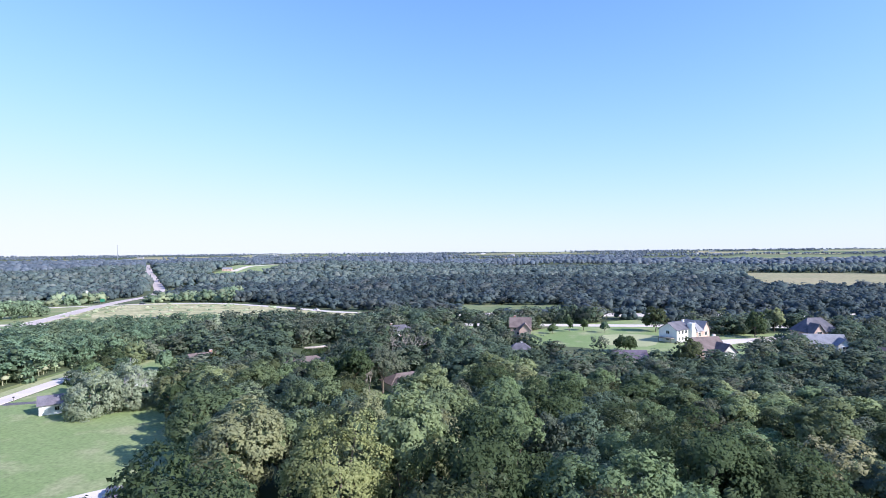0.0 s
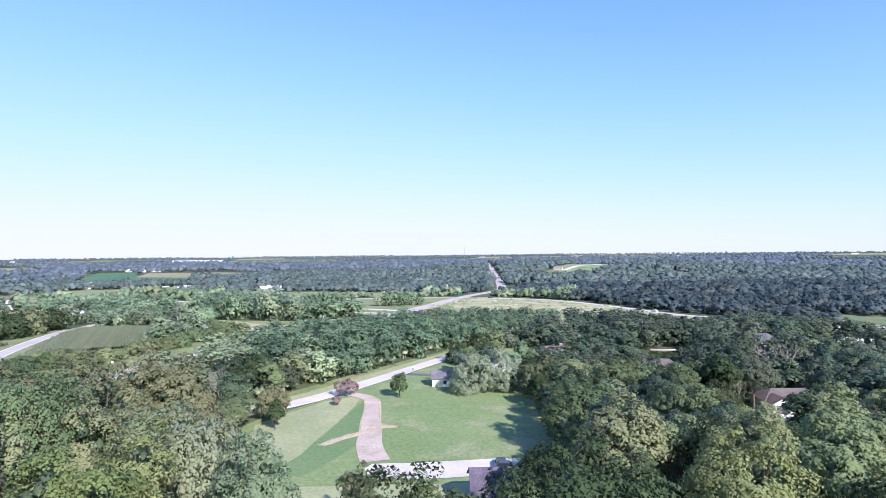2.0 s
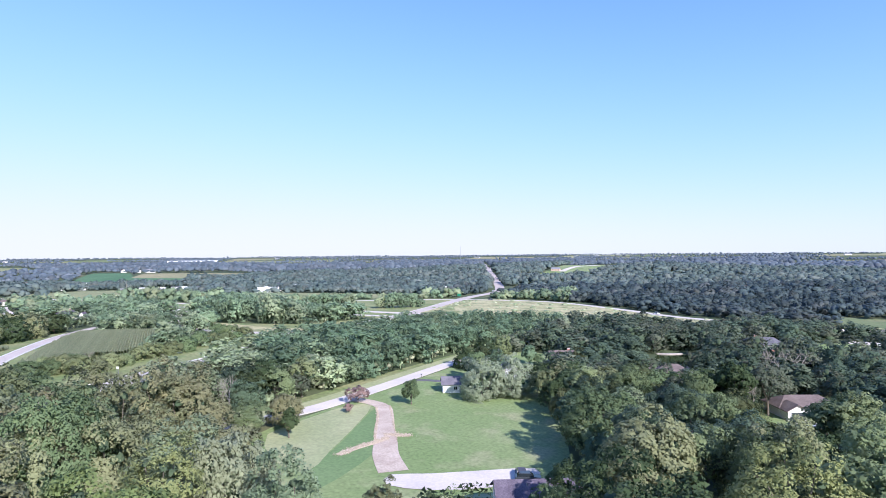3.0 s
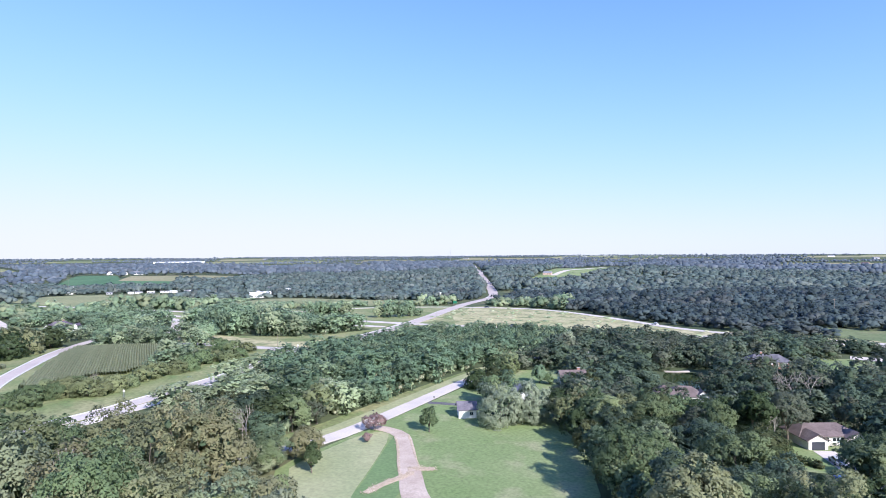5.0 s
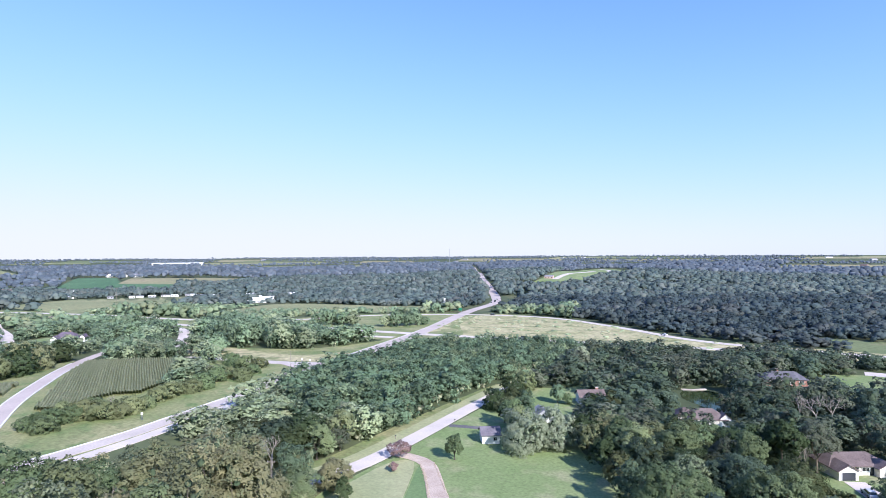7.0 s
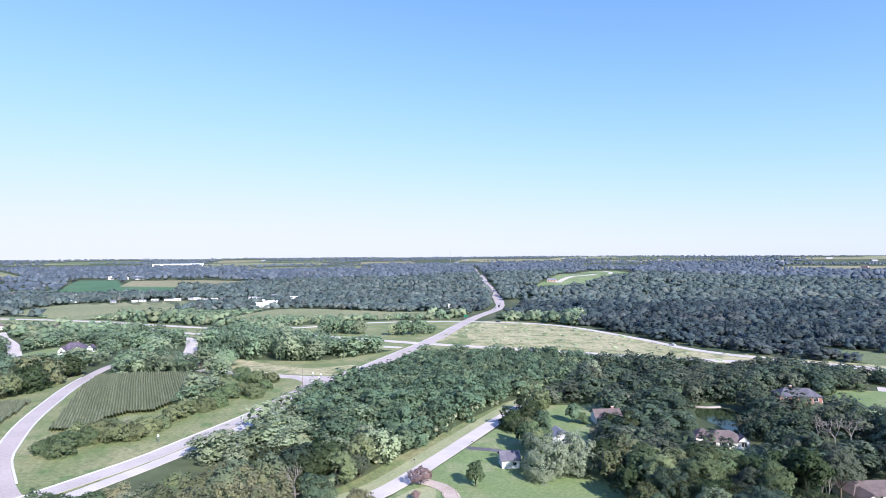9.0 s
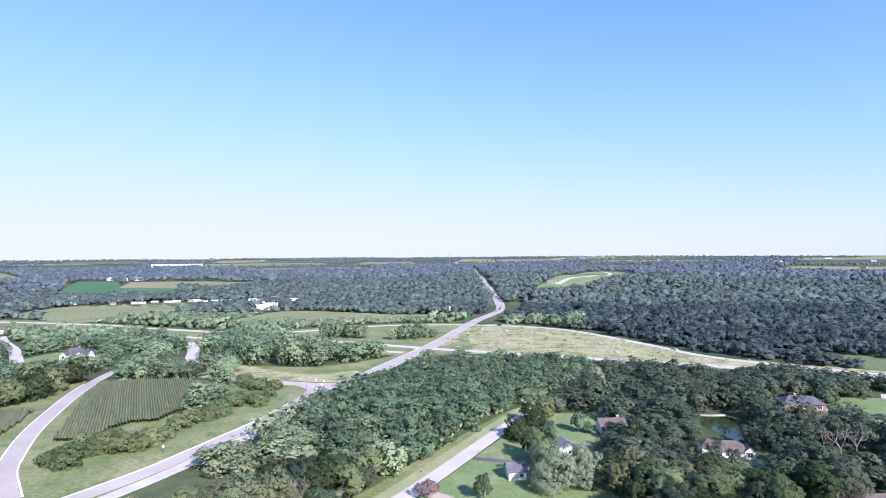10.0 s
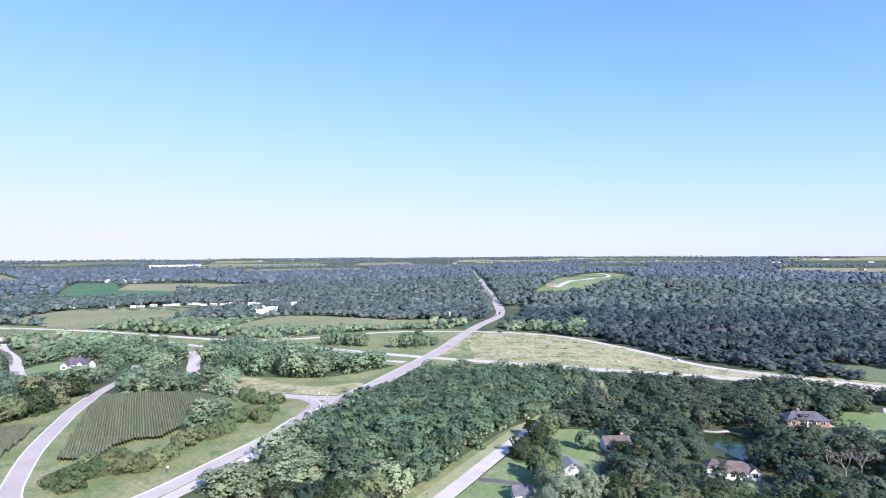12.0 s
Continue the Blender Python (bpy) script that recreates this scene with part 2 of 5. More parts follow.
def triangles(name, v, f, mats, tint=None, smooth=False, normals=None, second=None):
    """A mesh from arrays of places and triangles. second: which triangles take the second material."""
    me = bpy.data.meshes.new(name)
    v, f = np.asarray(v, np.float32), np.asarray(f, np.int32)
    me.vertices.add(len(v))
    me.vertices.foreach_set("co", v.ravel())
    me.loops.add(f.size)
    me.loops.foreach_set("vertex_index", f.ravel())
    me.polygons.add(len(f))
    me.polygons.foreach_set("loop_start", np.arange(0, f.size, f.shape[1], dtype=np.int32))
    for m in mats:
        me.materials.append(m)
    me.polygons.foreach_set("use_smooth", np.full(len(f), smooth))
    if second is not None:
        me.polygons.foreach_set("material_index", np.asarray(second, np.int32))
    if tint is not None:
        me.attributes.new("tint", "FLOAT", "POINT").data.foreach_set("value", np.asarray(tint, np.float32))
    if normals is not None:
        me.attributes.new("custom_normal", "FLOAT_VECTOR", "POINT").data.foreach_set("vector", np.asarray(normals, np.float32).ravel())
    me.update(calc_edges=True)
    return me


def from_bm(name, bm, mat, smooth=False):
    me = bpy.data.meshes.new(name)
    bmesh.ops.recalc_face_normals(bm, faces=bm.faces)
    bm.to_mesh(me)
    bm.free()
    me.materials.append(mat)
    if smooth:
        me.polygons.foreach_set("use_smooth", np.full(len(me.polygons), True))
    return me


def part(name, data, mat, parent, label=""):
    me = data if isinstance(data, bpy.types.Mesh) else from_bm(name, data, mat)
    ob = new(name, me)
    ob.parent = parent
    return tagged(ob, label)


def curve_points(pts, step=5.0, closed=False):
    """A smooth line through a few plan points."""
    p = np.array(pts, float)
    n = len(p)
    out = []
    for i in range(n if closed else n - 1):
        if closed:
            a, b, c, d = p[i - 1], p[i], p[(i + 1) % n], p[(i + 2) % n]
        else:
            b, c = p[i], p[i + 1]
            a, d = p[max(i - 1, 0)], p[min(i + 2, n - 1)]
        k = max(2, int(np.hypot(*(c - b)[:2]) / step))
        for u in np.arange(k) / k:
            out.append(0.5 * (2 * b + (c - a) * u + (2 * a - 5 * b + 4 * c - d) * u * u + (3 * b - a - 3 * c + d) * u ** 3))
    if not closed:
        out.append(p[-1])
    return np.array(out)


def ribbon(name, pts, width, mat, lift, label, category, shift=0.0, thick=0.35, step=5.0, kind="structure", parent=None):
    """A paved strip along a line over the land. width: one number, or one at each end."""
    c = curve_points(pts, step)
    d = np.gradient(c, axis=0)
    d /= np.hypot(d[:, 0], d[:, 1])[:, None]
    nrm = np.c_[-d[:, 1], d[:, 0]]
    w = np.linspace(*(width if isinstance(width, tuple) else (width, width)), len(c))[:, None] / 2
    a, b = c + nrm * (shift + w), c + nrm * (shift - w)
    za, zb = land(*a.T) + lift, land(*b.T) + lift
    v = np.concatenate([np.c_[a, za], np.c_[b, zb], np.c_[a, za - thick], np.c_[b, zb - thick]])
    n, i = len(c), np.arange(len(c) - 1)
    q = np.concatenate([np.c_[i, i + n, i + n + 1, i + 1], np.c_[i + 2 * n, i, i + 1, i + 1 + 2 * n], np.c_[i + n, i + 3 * n, i + 3 * n + 1, i + n + 1]])
    ob = new(name, triangles(name, v, q, [mat]))
    ob.parent = parent
    return tagged(ob, label, category if not parent else "", kind=kind if not parent else "")


def patch(name, pts, mat, lift, label, category, soft=True, step=14.0, kind="structure"):
    """A stretch of ground cover with a soft outline that follows the land."""
    p = curve_points(pts, 6.0, True) if soft else np.array(pts, float)
    bm = bmesh.new()
    bm.faces.new([bm.verts.new((x, y, 0)) for x, y in p])
    lo, hi = p.min(0), p.max(0)
    step = max(step, (hi - lo).max() / 40)
    for axis in (0, 1):
        for k in np.arange(lo[axis] + step, hi[axis], step):
            co, no = [0, 0, 0], [0, 0, 0]
            co[axis], no[axis] = k, 1
            bmesh.ops.bisect_plane(bm, geom=bm.verts[:] + bm.edges[:] + bm.faces[:], plane_co=co, plane_no=no)
    bmesh.ops.triangulate(bm, faces=bm.faces)
    for v in bm.verts:
        v.co.z = float(land(v.co.x, v.co.y)) + lift
    bm.normal_update()
    if sum(f.normal.z * f.calc_area() for f in bm.faces) < 0:
        bmesh.ops.reverse_faces(bm, faces=bm.faces)
    me = bpy.data.meshes.new(name)
    bm.to_mesh(me)
    bm.free()
    me.materials.append(mat)
    OPEN.append(p)
    return tagged(new(name, me), label, category, kind=kind)


OPEN = []          # outlines where no woodland grows
LINES = []         # paved lines and the clear width to each side


def ground_sheet():
    """One sheet from under the camera to the horizon, finer near by."""
    rings = np.concatenate([np.arange(0, 700, 12), np.geomspace(700, 4950, 60)])
    turns = np.radians(np.arange(0, 360, 1.5))
    r, a = np.meshgrid(rings[1:], turns, indexing="ij")
    x, y = (r * np.sin(a)).ravel(), (r * np.cos(a)).ravel()
    v = np.concatenate([[[0, 0, float(land(0, 0))]], np.c_[x, y, land(x, y)]])
    n, m = len(rings) - 1, len(turns)
    i, j = np.meshgrid(np.arange(n - 1), np.arange(m), indexing="ij")
    k, j2 = (1 + i * m + j).ravel(), (1 + i * m + (j + 1) % m).ravel()
    tri = np.concatenate([np.c_[k, j2, j2 + m], np.c_[k, j2 + m, k + m], np.c_[np.zeros(m, int), 1 + (np.arange(m) + 1) % m, 1 + np.arange(m)]])
    tri = tri[:, ::-1]
    return tagged(new("ground", triangles("ground", v, tri, [GROUND], smooth=True)), "rough green and straw grassland under woodland", "ground", kind="structure")


ground_sheet()

# ---- open ground ----
patch("lawn", [(-111, 84), (-111.5, 104), (-111, 120), (-111, 140), (-111, 178), (-110, 206), (-95, 212), (-88, 236), (-83, 226), (-84, 190), (-78, 165), (-68, 143), (-57, 132), (-50, 112), (-46, 99), (-52, 84), (-66, 74), (-84, 64), (-98, 72)], LAWN, 0.05, "wide mown green lawn, worn paler in places", "lawn")
patch("dry_lawn", [(-104, 116), (-97, 102), (-90, 85), (-86, 74), (-97, 76), (-109, 86), (-110, 100), (-109, 113)], LAWN_DRY, 0.09, "straw-coloured dry lawn beside the gravel drive", "lawn")
patch("lush_lawn", [(-102, 116), (-96, 112), (-89, 101), (-82, 90), (-79, 70), (-86, 74), (-90, 86), (-97, 103)], LAWN_LUSH, 0.07, "lush green strip of lawn along the drive", "lawn")
patch("road_verge", [(-117.5, 88), (-117, 130), (-116.8, 200), (-121.5, 205), (-124, 170), (-125, 130), (-125.5, 108), (-131, 84), (-142, 62), (-133, 60)], VERGE, 0.04, "pale unmown grass verge along the country road", "verge")
patch("grass_slope", [(-184, 50), (-183, 100), (-186, 128), (-189, 160), (-197, 190), (-214, 202), (-246, 196), (-281, 193), (-278, 180), (-246, 172), (-226, 150), (-222, 128), (-236, 106), (-243, 92), (-224, 78), (-206, 74), (-196, 50)], VERGE, 0.03, "rough grass slope between the road and the corn", "verge")
patch("roadside_grass", [(-200, 205), (-250, 196), (-300, 200), (-342, 220), (-300, 214), (-252, 230), (-236, 270), (-232, 300), (-222, 300), (-210, 240)], VERGE, 0.035, "pale roadside grass round the junction", "verge")
patch("straw_verge", [(-300, 186), (-280, 187), (-252, 190), (-237, 194), (-224, 199), (-213, 206), (-214, 228), (-224, 232), (-236, 213), (-264, 212), (-287, 214), (-306, 206)], MEADOW, 0.055, "straw-coloured unmown grass north of the junction", "verge")
patch("median_grass", [(-211.5, 294.1), (-455.4, 264), (-714.1, 252), (-721, 281.8), (-567, 310.2), (-416.5, 324.5), (-346.6, 421.5), (-293.4, 462.9), (-257, 459.6), (-233.9, 387.9)], VERGE, 0.03, "pale grass between the highway carriageways", "verge")
patch("dry_meadow", [(-232, 329.7), (-257, 459.6), (-222.1, 472.5), (-168, 451.1), (-118.8, 414), (-69.5, 373.3), (29.6, 363.7), (39.6, 336), (-51.8, 334.4), (-108.9, 327), (-177.2, 315.6)], MEADOW, 0.03, "dry straw-coloured meadow with green tufts beside the highway", "meadow")
patch("meadow", [(-8.2, 399.1), (-0.2, 413.2), (39.6, 411.9), (85.6, 398.7), (77.6, 364.6), (19.7, 363.7), (11.7, 389.2)], ROUGH, 0.03, "green rough meadow beyond the highway", "meadow")
patch("highway_verge", [(-1013.8, 220.6), (-695.4, 266.4), (-509.4, 294.4), (-426.2, 300.2), (-425, 282.8), (-493.6, 243.4), (-673.7, 196.5), (-958.6, 129.8)], VERGE, 0.03, "wide grass verge along the highway", "verge")
patch("pasture", [(-789, 320), (-687, 300.7), (-622, 300), (-593, 350), (-609, 401), (-665, 480), (-680, 560), (-746, 645), (-885, 540), (-903, 506), (-918, 455)], FIELD, 0.03, "pale green mown hay field", "field")
patch("pasture", [(-491, 351.9), (-514, 412.5), (-550.3, 487.4), (-545.8, 520.7), (-481.9, 530.5), (-396.6, 525.7), (-338.7, 552.8), (-306.1, 510.6), (-341.9, 444.6), (-371.1, 429.7), (-403.4, 402.4), (-450.4, 383.6)], FIELD, 0.03, "pale green mown hay field beside the highway", "field")
patch("crop_field", [(-1202.7, 566.5), (-1515.7, 779.1), (-1422.3, 822), (-1248.1, 726.1), (-1103.1, 762), (-969.2, 648), (-1029.4, 622.4), (-1099.2, 571.4)], TEAL, 0.03, "blue-green field of soybeans", "field", False)
patch("stubble_field", [(-1227.8, 708.9), (-1368.6, 824.3), (-1283.3, 884.8), (-1217.7, 914), (-1060.4, 937.1), (-1024.1, 848.2), (-1019.3, 772.3)], TAN, 0.05, "tan field of ripe stubble", "field", False)
patch("hill_meadow", [(-324.5, 869.8), (-372.7, 872.3), (-376.3, 961.1), (-400.1, 1106.7), (-514.1, 1696.9), (-480, 1850), (-389.5, 1747.6), (-264.1, 1208.2), (-280.7, 1071.8), (-292.4, 971.2)], LAWN, 0.03, "bright green clearing on the wooded hill", "meadow")
patch("east_lawn", [(34, 236), (42, 272), (66, 292), (100, 312), (116, 308), (112, 262), (160, 256), (166, 232), (128, 222), (108, 200), (86, 192), (62, 196), (58, 224)], LAWN, 0.05, "green lawns round the houses", "lawn")
patch("bare_lawn", [(73, 258), (95, 256), (90, 238), (81, 226), (67, 232)], LAWN_DRY, 0.09, "thin straw-coloured lawn beside the white house", "lawn")
patch("side_lawn", [(-8.6, 286), (12, 296), (24, 290), (16, 250), (5, 246), (0, 253), (-6, 261), (-9, 265), (-11.5, 276)], LAWN, 0.05, "bright green lawn behind the brick house", "lawn")
patch("house_lawn", [(-26, 150), (-16, 162), (4, 168), (10, 150), (-4, 140), (-22, 138)], LAWN, 0.05, "shaded lawn before the cream house", "lawn")
patch("house_lawn", [(-50, 190), (-36, 190), (-28, 178), (-34, 166), (-46, 172)], LAWN, 0.05, "shaded lawn before the hip-roofed house", "lawn")
patch("hill_lawn", [(-425, 161.4), (-436.7, 195.7), (-403.2, 202.4), (-375.1, 187.4), (-372, 164.7), (-396.3, 153.8)], LAWN, 0.05, "green lawn round the grey-roofed house", "lawn")
patch("yard_lawn", [(-104, 66), (-84, 70), (-64, 78), (-48, 100), (-36, 92), (-30, 78), (-33, 62), (-42, 54), (-56, 53), (-78, 58), (-94, 58)], LAWN_DRY, 0.035, "patchy dry lawn behind the house", "lawn")
patch("verge", [(-218, 62), (-240, 75), (-268, 95), (-296, 120), (-322, 148), (-326, 147), (-316, 128), (-306, 104), (-280, 80), (-240, 58)], VERGE, 0.04, "grass verge along the side road", "verge")
patch("crop_ground", [(-313, 147), (-297, 161), (-277, 172), (-257, 174), (-233, 163), (-237, 146), (-227, 134), (-221, 119), (-227, 112), (-227, 104), (-221, 94), (-234, 87), (-265, 107), (-294, 130)], VERGE, 0.05, "bare earth and grass under the corn", "field")
patch("pond", [(-54, 231), (-45, 234), (-36, 226), (-34, 214), (-35, 206), (-41, 204), (-47, 211), (-53, 218)], WATER, 0.07, "still dark green pond reflecting the sky", "pond")
patch("far_field", [(300, 540), (400, 760), (492, 920), (600, 866), (700, 800), (560, 540), (420, 470), (340, 490)], TAN, 0.03, "far tan field", "field", False)
patch("far_field", [(230, 1320), (240, 1530), (430, 1380), (360, 1160)], TAN, 0.03, "far tan field", "field", False)
patch("far_field", [(900, 1600), (900, 2150), (1150, 1900), (1100, 1500)], ROUGH, 0.03, "far green field", "field", False)
patch("stubble_field", [(90, 1290), (92, 1346), (190, 1376), (240, 1300), (160, 1200), (116, 1250)], TAN, 0.03, "far tan field", "field", False)

rng = np.random.default_rng(12)
for k in range(34):
    r, a = 1900 + 2600 * rng.random() ** 0.8, radians(rng.uniform(-72, 40))
    wide, deep_m = rng.uniform(120, 420), rng.uniform(160, 420)
    c, s = math.cos(-a), math.sin(-a)
    spot = [(r * math.sin(a) + u * wide * c - v * deep_m * s, r * math.cos(a) + u * wide * s + v * deep_m * c) for u, v in ((-1, -1), (1, -0.8), (0.9, 1), (-0.8, 0.9))]
    patch("far_field", spot, (TAN, ROUGH, TAN, FIELD)[k % 4], 0.03, "far field of %s" % ("ripe stubble", "green grass", "ripe stubble", "mown hay")[k % 4], "field", False)

# ---- roads ----
ROAD = {
    "lane": [(-142, 40), (-128, 70), (-119, 92), (-114.5, 109), (-114, 137), (-114.5, 170), (-114, 202), (-112, 224), (-104, 246), (-92, 262)],
    "side": [(-184, 58), (-200, 62), (-220, 69.6), (-232, 76.8), (-253.5, 91.7), (-279, 113), (-297, 128.6), (-315, 146), (-330, 162), (-350, 186), (-380, 210)],
    "west": [(-188, 30), (-187, 60), (-186.3, 89), (-188, 105), (-191.7, 132), (-195, 147), (-200.6, 164.6), (-206.5, 184), (-210, 200)],
    "east": [(-180, 30), (-180, 72), (-181, 95), (-185, 125), (-191, 160), (-195, 175), (-202, 194)],
    "main": [(-207, 192), (-209, 214), (-212, 232), (-220, 266.6), (-228, 305), (-240, 357), (-257.5, 417), (-282, 503), (-305, 600), (-328, 664), (-345, 700)],
    "main_far": [(-343, 696), (-366, 743), (-411, 824), (-457, 903), (-503, 983), (-646, 1262), (-810, 1580), (-1000, 1950)],
    "stem": [(-207, 199), (-213, 198), (-221, 193.5), (-236.6, 188.5), (-252, 185), (-266, 182.5), (-280, 182)],
    "slip": [(-226, 191.5), (-214, 188), (-207.5, 180), (-202.5, 168), (-198, 152)],
    "near_way": [(-980, 190), (-850, 222), (-692, 268), (-650, 281), (-587, 295), (-549, 301), (-508, 303), (-441, 310), (-390, 314), (-357, 313), (-297, 316), (-239, 318), (-192, 323), (-152, 327.5), (-96, 334), (-74, 338), (-51, 341), (-22, 345), (19, 345), (140, 328), (300, 306)],
    "far_way": [(-440, 311), (-407, 319), (-385, 334), (-365, 358), (-342, 404), (-310, 434.5), (-274, 453), (-254, 458), (-224, 463), (-196, 462), (-168, 451), (-132, 425), (-100, 399.5), (-76, 378), (-53, 366), (-33, 360.5), (-4, 356), (20, 354), (140, 338), (300, 322)],
    "ramp": [(-480, 286), (-444, 281), (-405, 281), (-375, 283), (-330, 285), (-300, 287.5), (-255, 294), (-235, 297)],
    "bend": [(-470, 284), (-445, 278), (-415, 267), (-390, 257), (-362, 238), (-341, 221), (-318, 204)],
    "close": [(-562.4, 213.3), (-525.6, 199.6), (-478, 185.2), (-442.5, 170.7), (-409.6, 157.6), (-379.5, 151.7)],
    "frontage": [(11, 300), (30, 298), (80, 291), (150, 282), (300, 258)],
    "hill_road": [(-350.1, 963.6), (-357.9, 1071.6), (-345.1, 1191.1), (-423.4, 1672.1), (-494, 1837.8)],
}
for key, width, mat, lift, label in (
    ("lane", 5.2, PALE, 0.12, "pale concrete country lane between verges"),
    ("side", 5.4, ROADPINK, 0.12, "pinkish concrete side road with kerbs"),
    ("west", 5.6, CONCRETE, 0.14, "pale concrete carriageway beside a grass median"),
    ("east", 4.4, PALE, 0.13, "pale concrete carriageway beside a grass median"),
    ("main", (9.0, 11.5), ROADPINK, 0.18, "broad concrete highway running through the woods"),
    ("main_far", (13.0, 9.0), ROADPINK, 0.17, "concrete highway narrowing into the far woods"),
    ("stem", 7.0, CONCRETE, 0.16, "concrete side road at the junction"),
    ("slip", 5.0, ROADPINK, 0.15, "concrete slip lane round a grass island"),
    ("near_way", 8.0, PALE, 0.15, "pale concrete highway carriageway"),
    ("far_way", 6.5, PALE, 0.14, "pale concrete highway carriageway"),
    ("ramp", 6.5, PALE, 0.13, "pale concrete ramp beside the highway"),
    ("bend", 7.5, PALE, 0.125, "pale concrete road bending away from the highway"),
    ("close", 7.0, PALE, 0.12, "pale concrete residential road"),
    ("frontage", 9.0, PALE, 0.125, "pale concrete carriageway beside the highway"),
    ("hill_road", 11.0, PALE, 0.12, "pale road over the wooded hill"),
):
    ribbon("road", ROAD[key], width, mat, lift, label, "road")
    if key == "side":
        ribbon("grass_verge", ROAD[key][:8], 22.0, VERGE, 0.02, "mown pale grass verge along the side road", "verge")
    wide = max(width) if isinstance(width, tuple) else width
    LINES.append((curve_points(ROAD[key], 12.0), wide / 2 + (2.5 if key == "main_far" else 5.5 if key == "east" else 4.5 if key == "bend" else 7.5 if key in ("main", "near_way", "far_way", "side") else 3.5)))
ribbon("grass_verge", ROAD["lane"][2:8], 4.0, LAWN_DRY, 0.09, "pale dry grass verge between the lane and the trees", "verge", shift=4.65)
kerb = surface("kerb_concrete", (0.62, 0.59, 0.56), (0.7, 0.67, 0.64), 0.3, 2, 0.85, grain=0.12)
for s in (2.95, -2.95):
    ribbon("kerb", ROAD["side"][1:8], 0.6, kerb, 0.26, "pale concrete kerb", "kerb", shift=s)
ribbon("kerb", ROAD["main"][1:7], 0.5, kerb, 0.27, "pale concrete kerb", "kerb", shift=4.75)
ribbon("kerb", ROAD["slip"], 0.5, kerb, 0.27, "pale concrete kerb", "kerb", shift=2.7)
ribbon("kerb", ROAD["west"][1:7], 0.5, kerb, 0.27, "pale concrete kerb", "kerb", shift=3.0)
# the gravel drive, its two spurs and the pale yard
ribbon("gravel_drive", [(-112.5, 118.5), (-106, 118.5), (-100.5, 116.5), (-95, 110), (-89.4, 102.3), (-83.8, 95.2), (-78.8, 88.6), (-72.5, 82.5)], (3.4, 5.6), GRAVEL, 0.13, "pinkish gravel drive across the lawn", "drive", step=2)
ribbon("gravel_spur", [(-85, 96.5), (-85.5, 93), (-86.5, 89), (-87, 84)], (1.8, 1.4), GRAVEL, 0.17, "pale heap-edged spur of rubble", "drive", step=1.5)
ribbon("gravel_spur", [(-86, 99), (-83.5, 100), (-81.5, 101.2)], (1.8, 1.2), GRAVEL, 0.17, "pale spur of rubble", "drive", step=1.5)
patch("yard", [(-72, 81), (-66, 85), (-58, 91.5), (-51, 96.5), (-49, 92), (-54, 85), (-62, 79), (-70, 77)], PALE, 0.16, "pale concrete yard before the house", "yard")
ribbon("shed_drive", [(-111, 147), (-106, 148.5), (-101, 149.5), (-96, 149)], 2.6, ASPHALT, 0.1, "grey drive with twin tracks to the shed", "drive", step=2)
ribbon("house_drive", [(166, 250), (150, 246), (134, 240), (118, 236), (108, 228)], 9.0, PALE, 0.12, "pale concrete drive between the houses", "drive", step=3)
ribbon("house_drive", [(1, 134), (-3.5, 141.5), (-5.8, 147.6), (-8.4, 154.2)], 4.6, PALE, 0.11, "pale concrete drive to the garage", "drive", step=2)
ribbon("footbridge", [(-55, 231.5), (-51, 232.5), (-46.5, 236)], 1.1, CONCRETE, 0.4, "pale timber walkway over the pond's end", "walkway", step=1.5, thick=0.5)

# ---- trees ----
def ball(level):
    bm = bmesh.new()
    bmesh.ops.create_icosphere(bm, subdivisions=level, radius=1)
    v = np.array([p.co[:] for p in bm.verts])
    f = np.array([[q.index for q in t.verts] for t in bm.faces])
    bm.free()
    return v, f


BALL0, BALL1 = ball(1), ball(2)


def unit(a):
    return a / np.linalg.norm(a, axis=-1, keepdims=True)


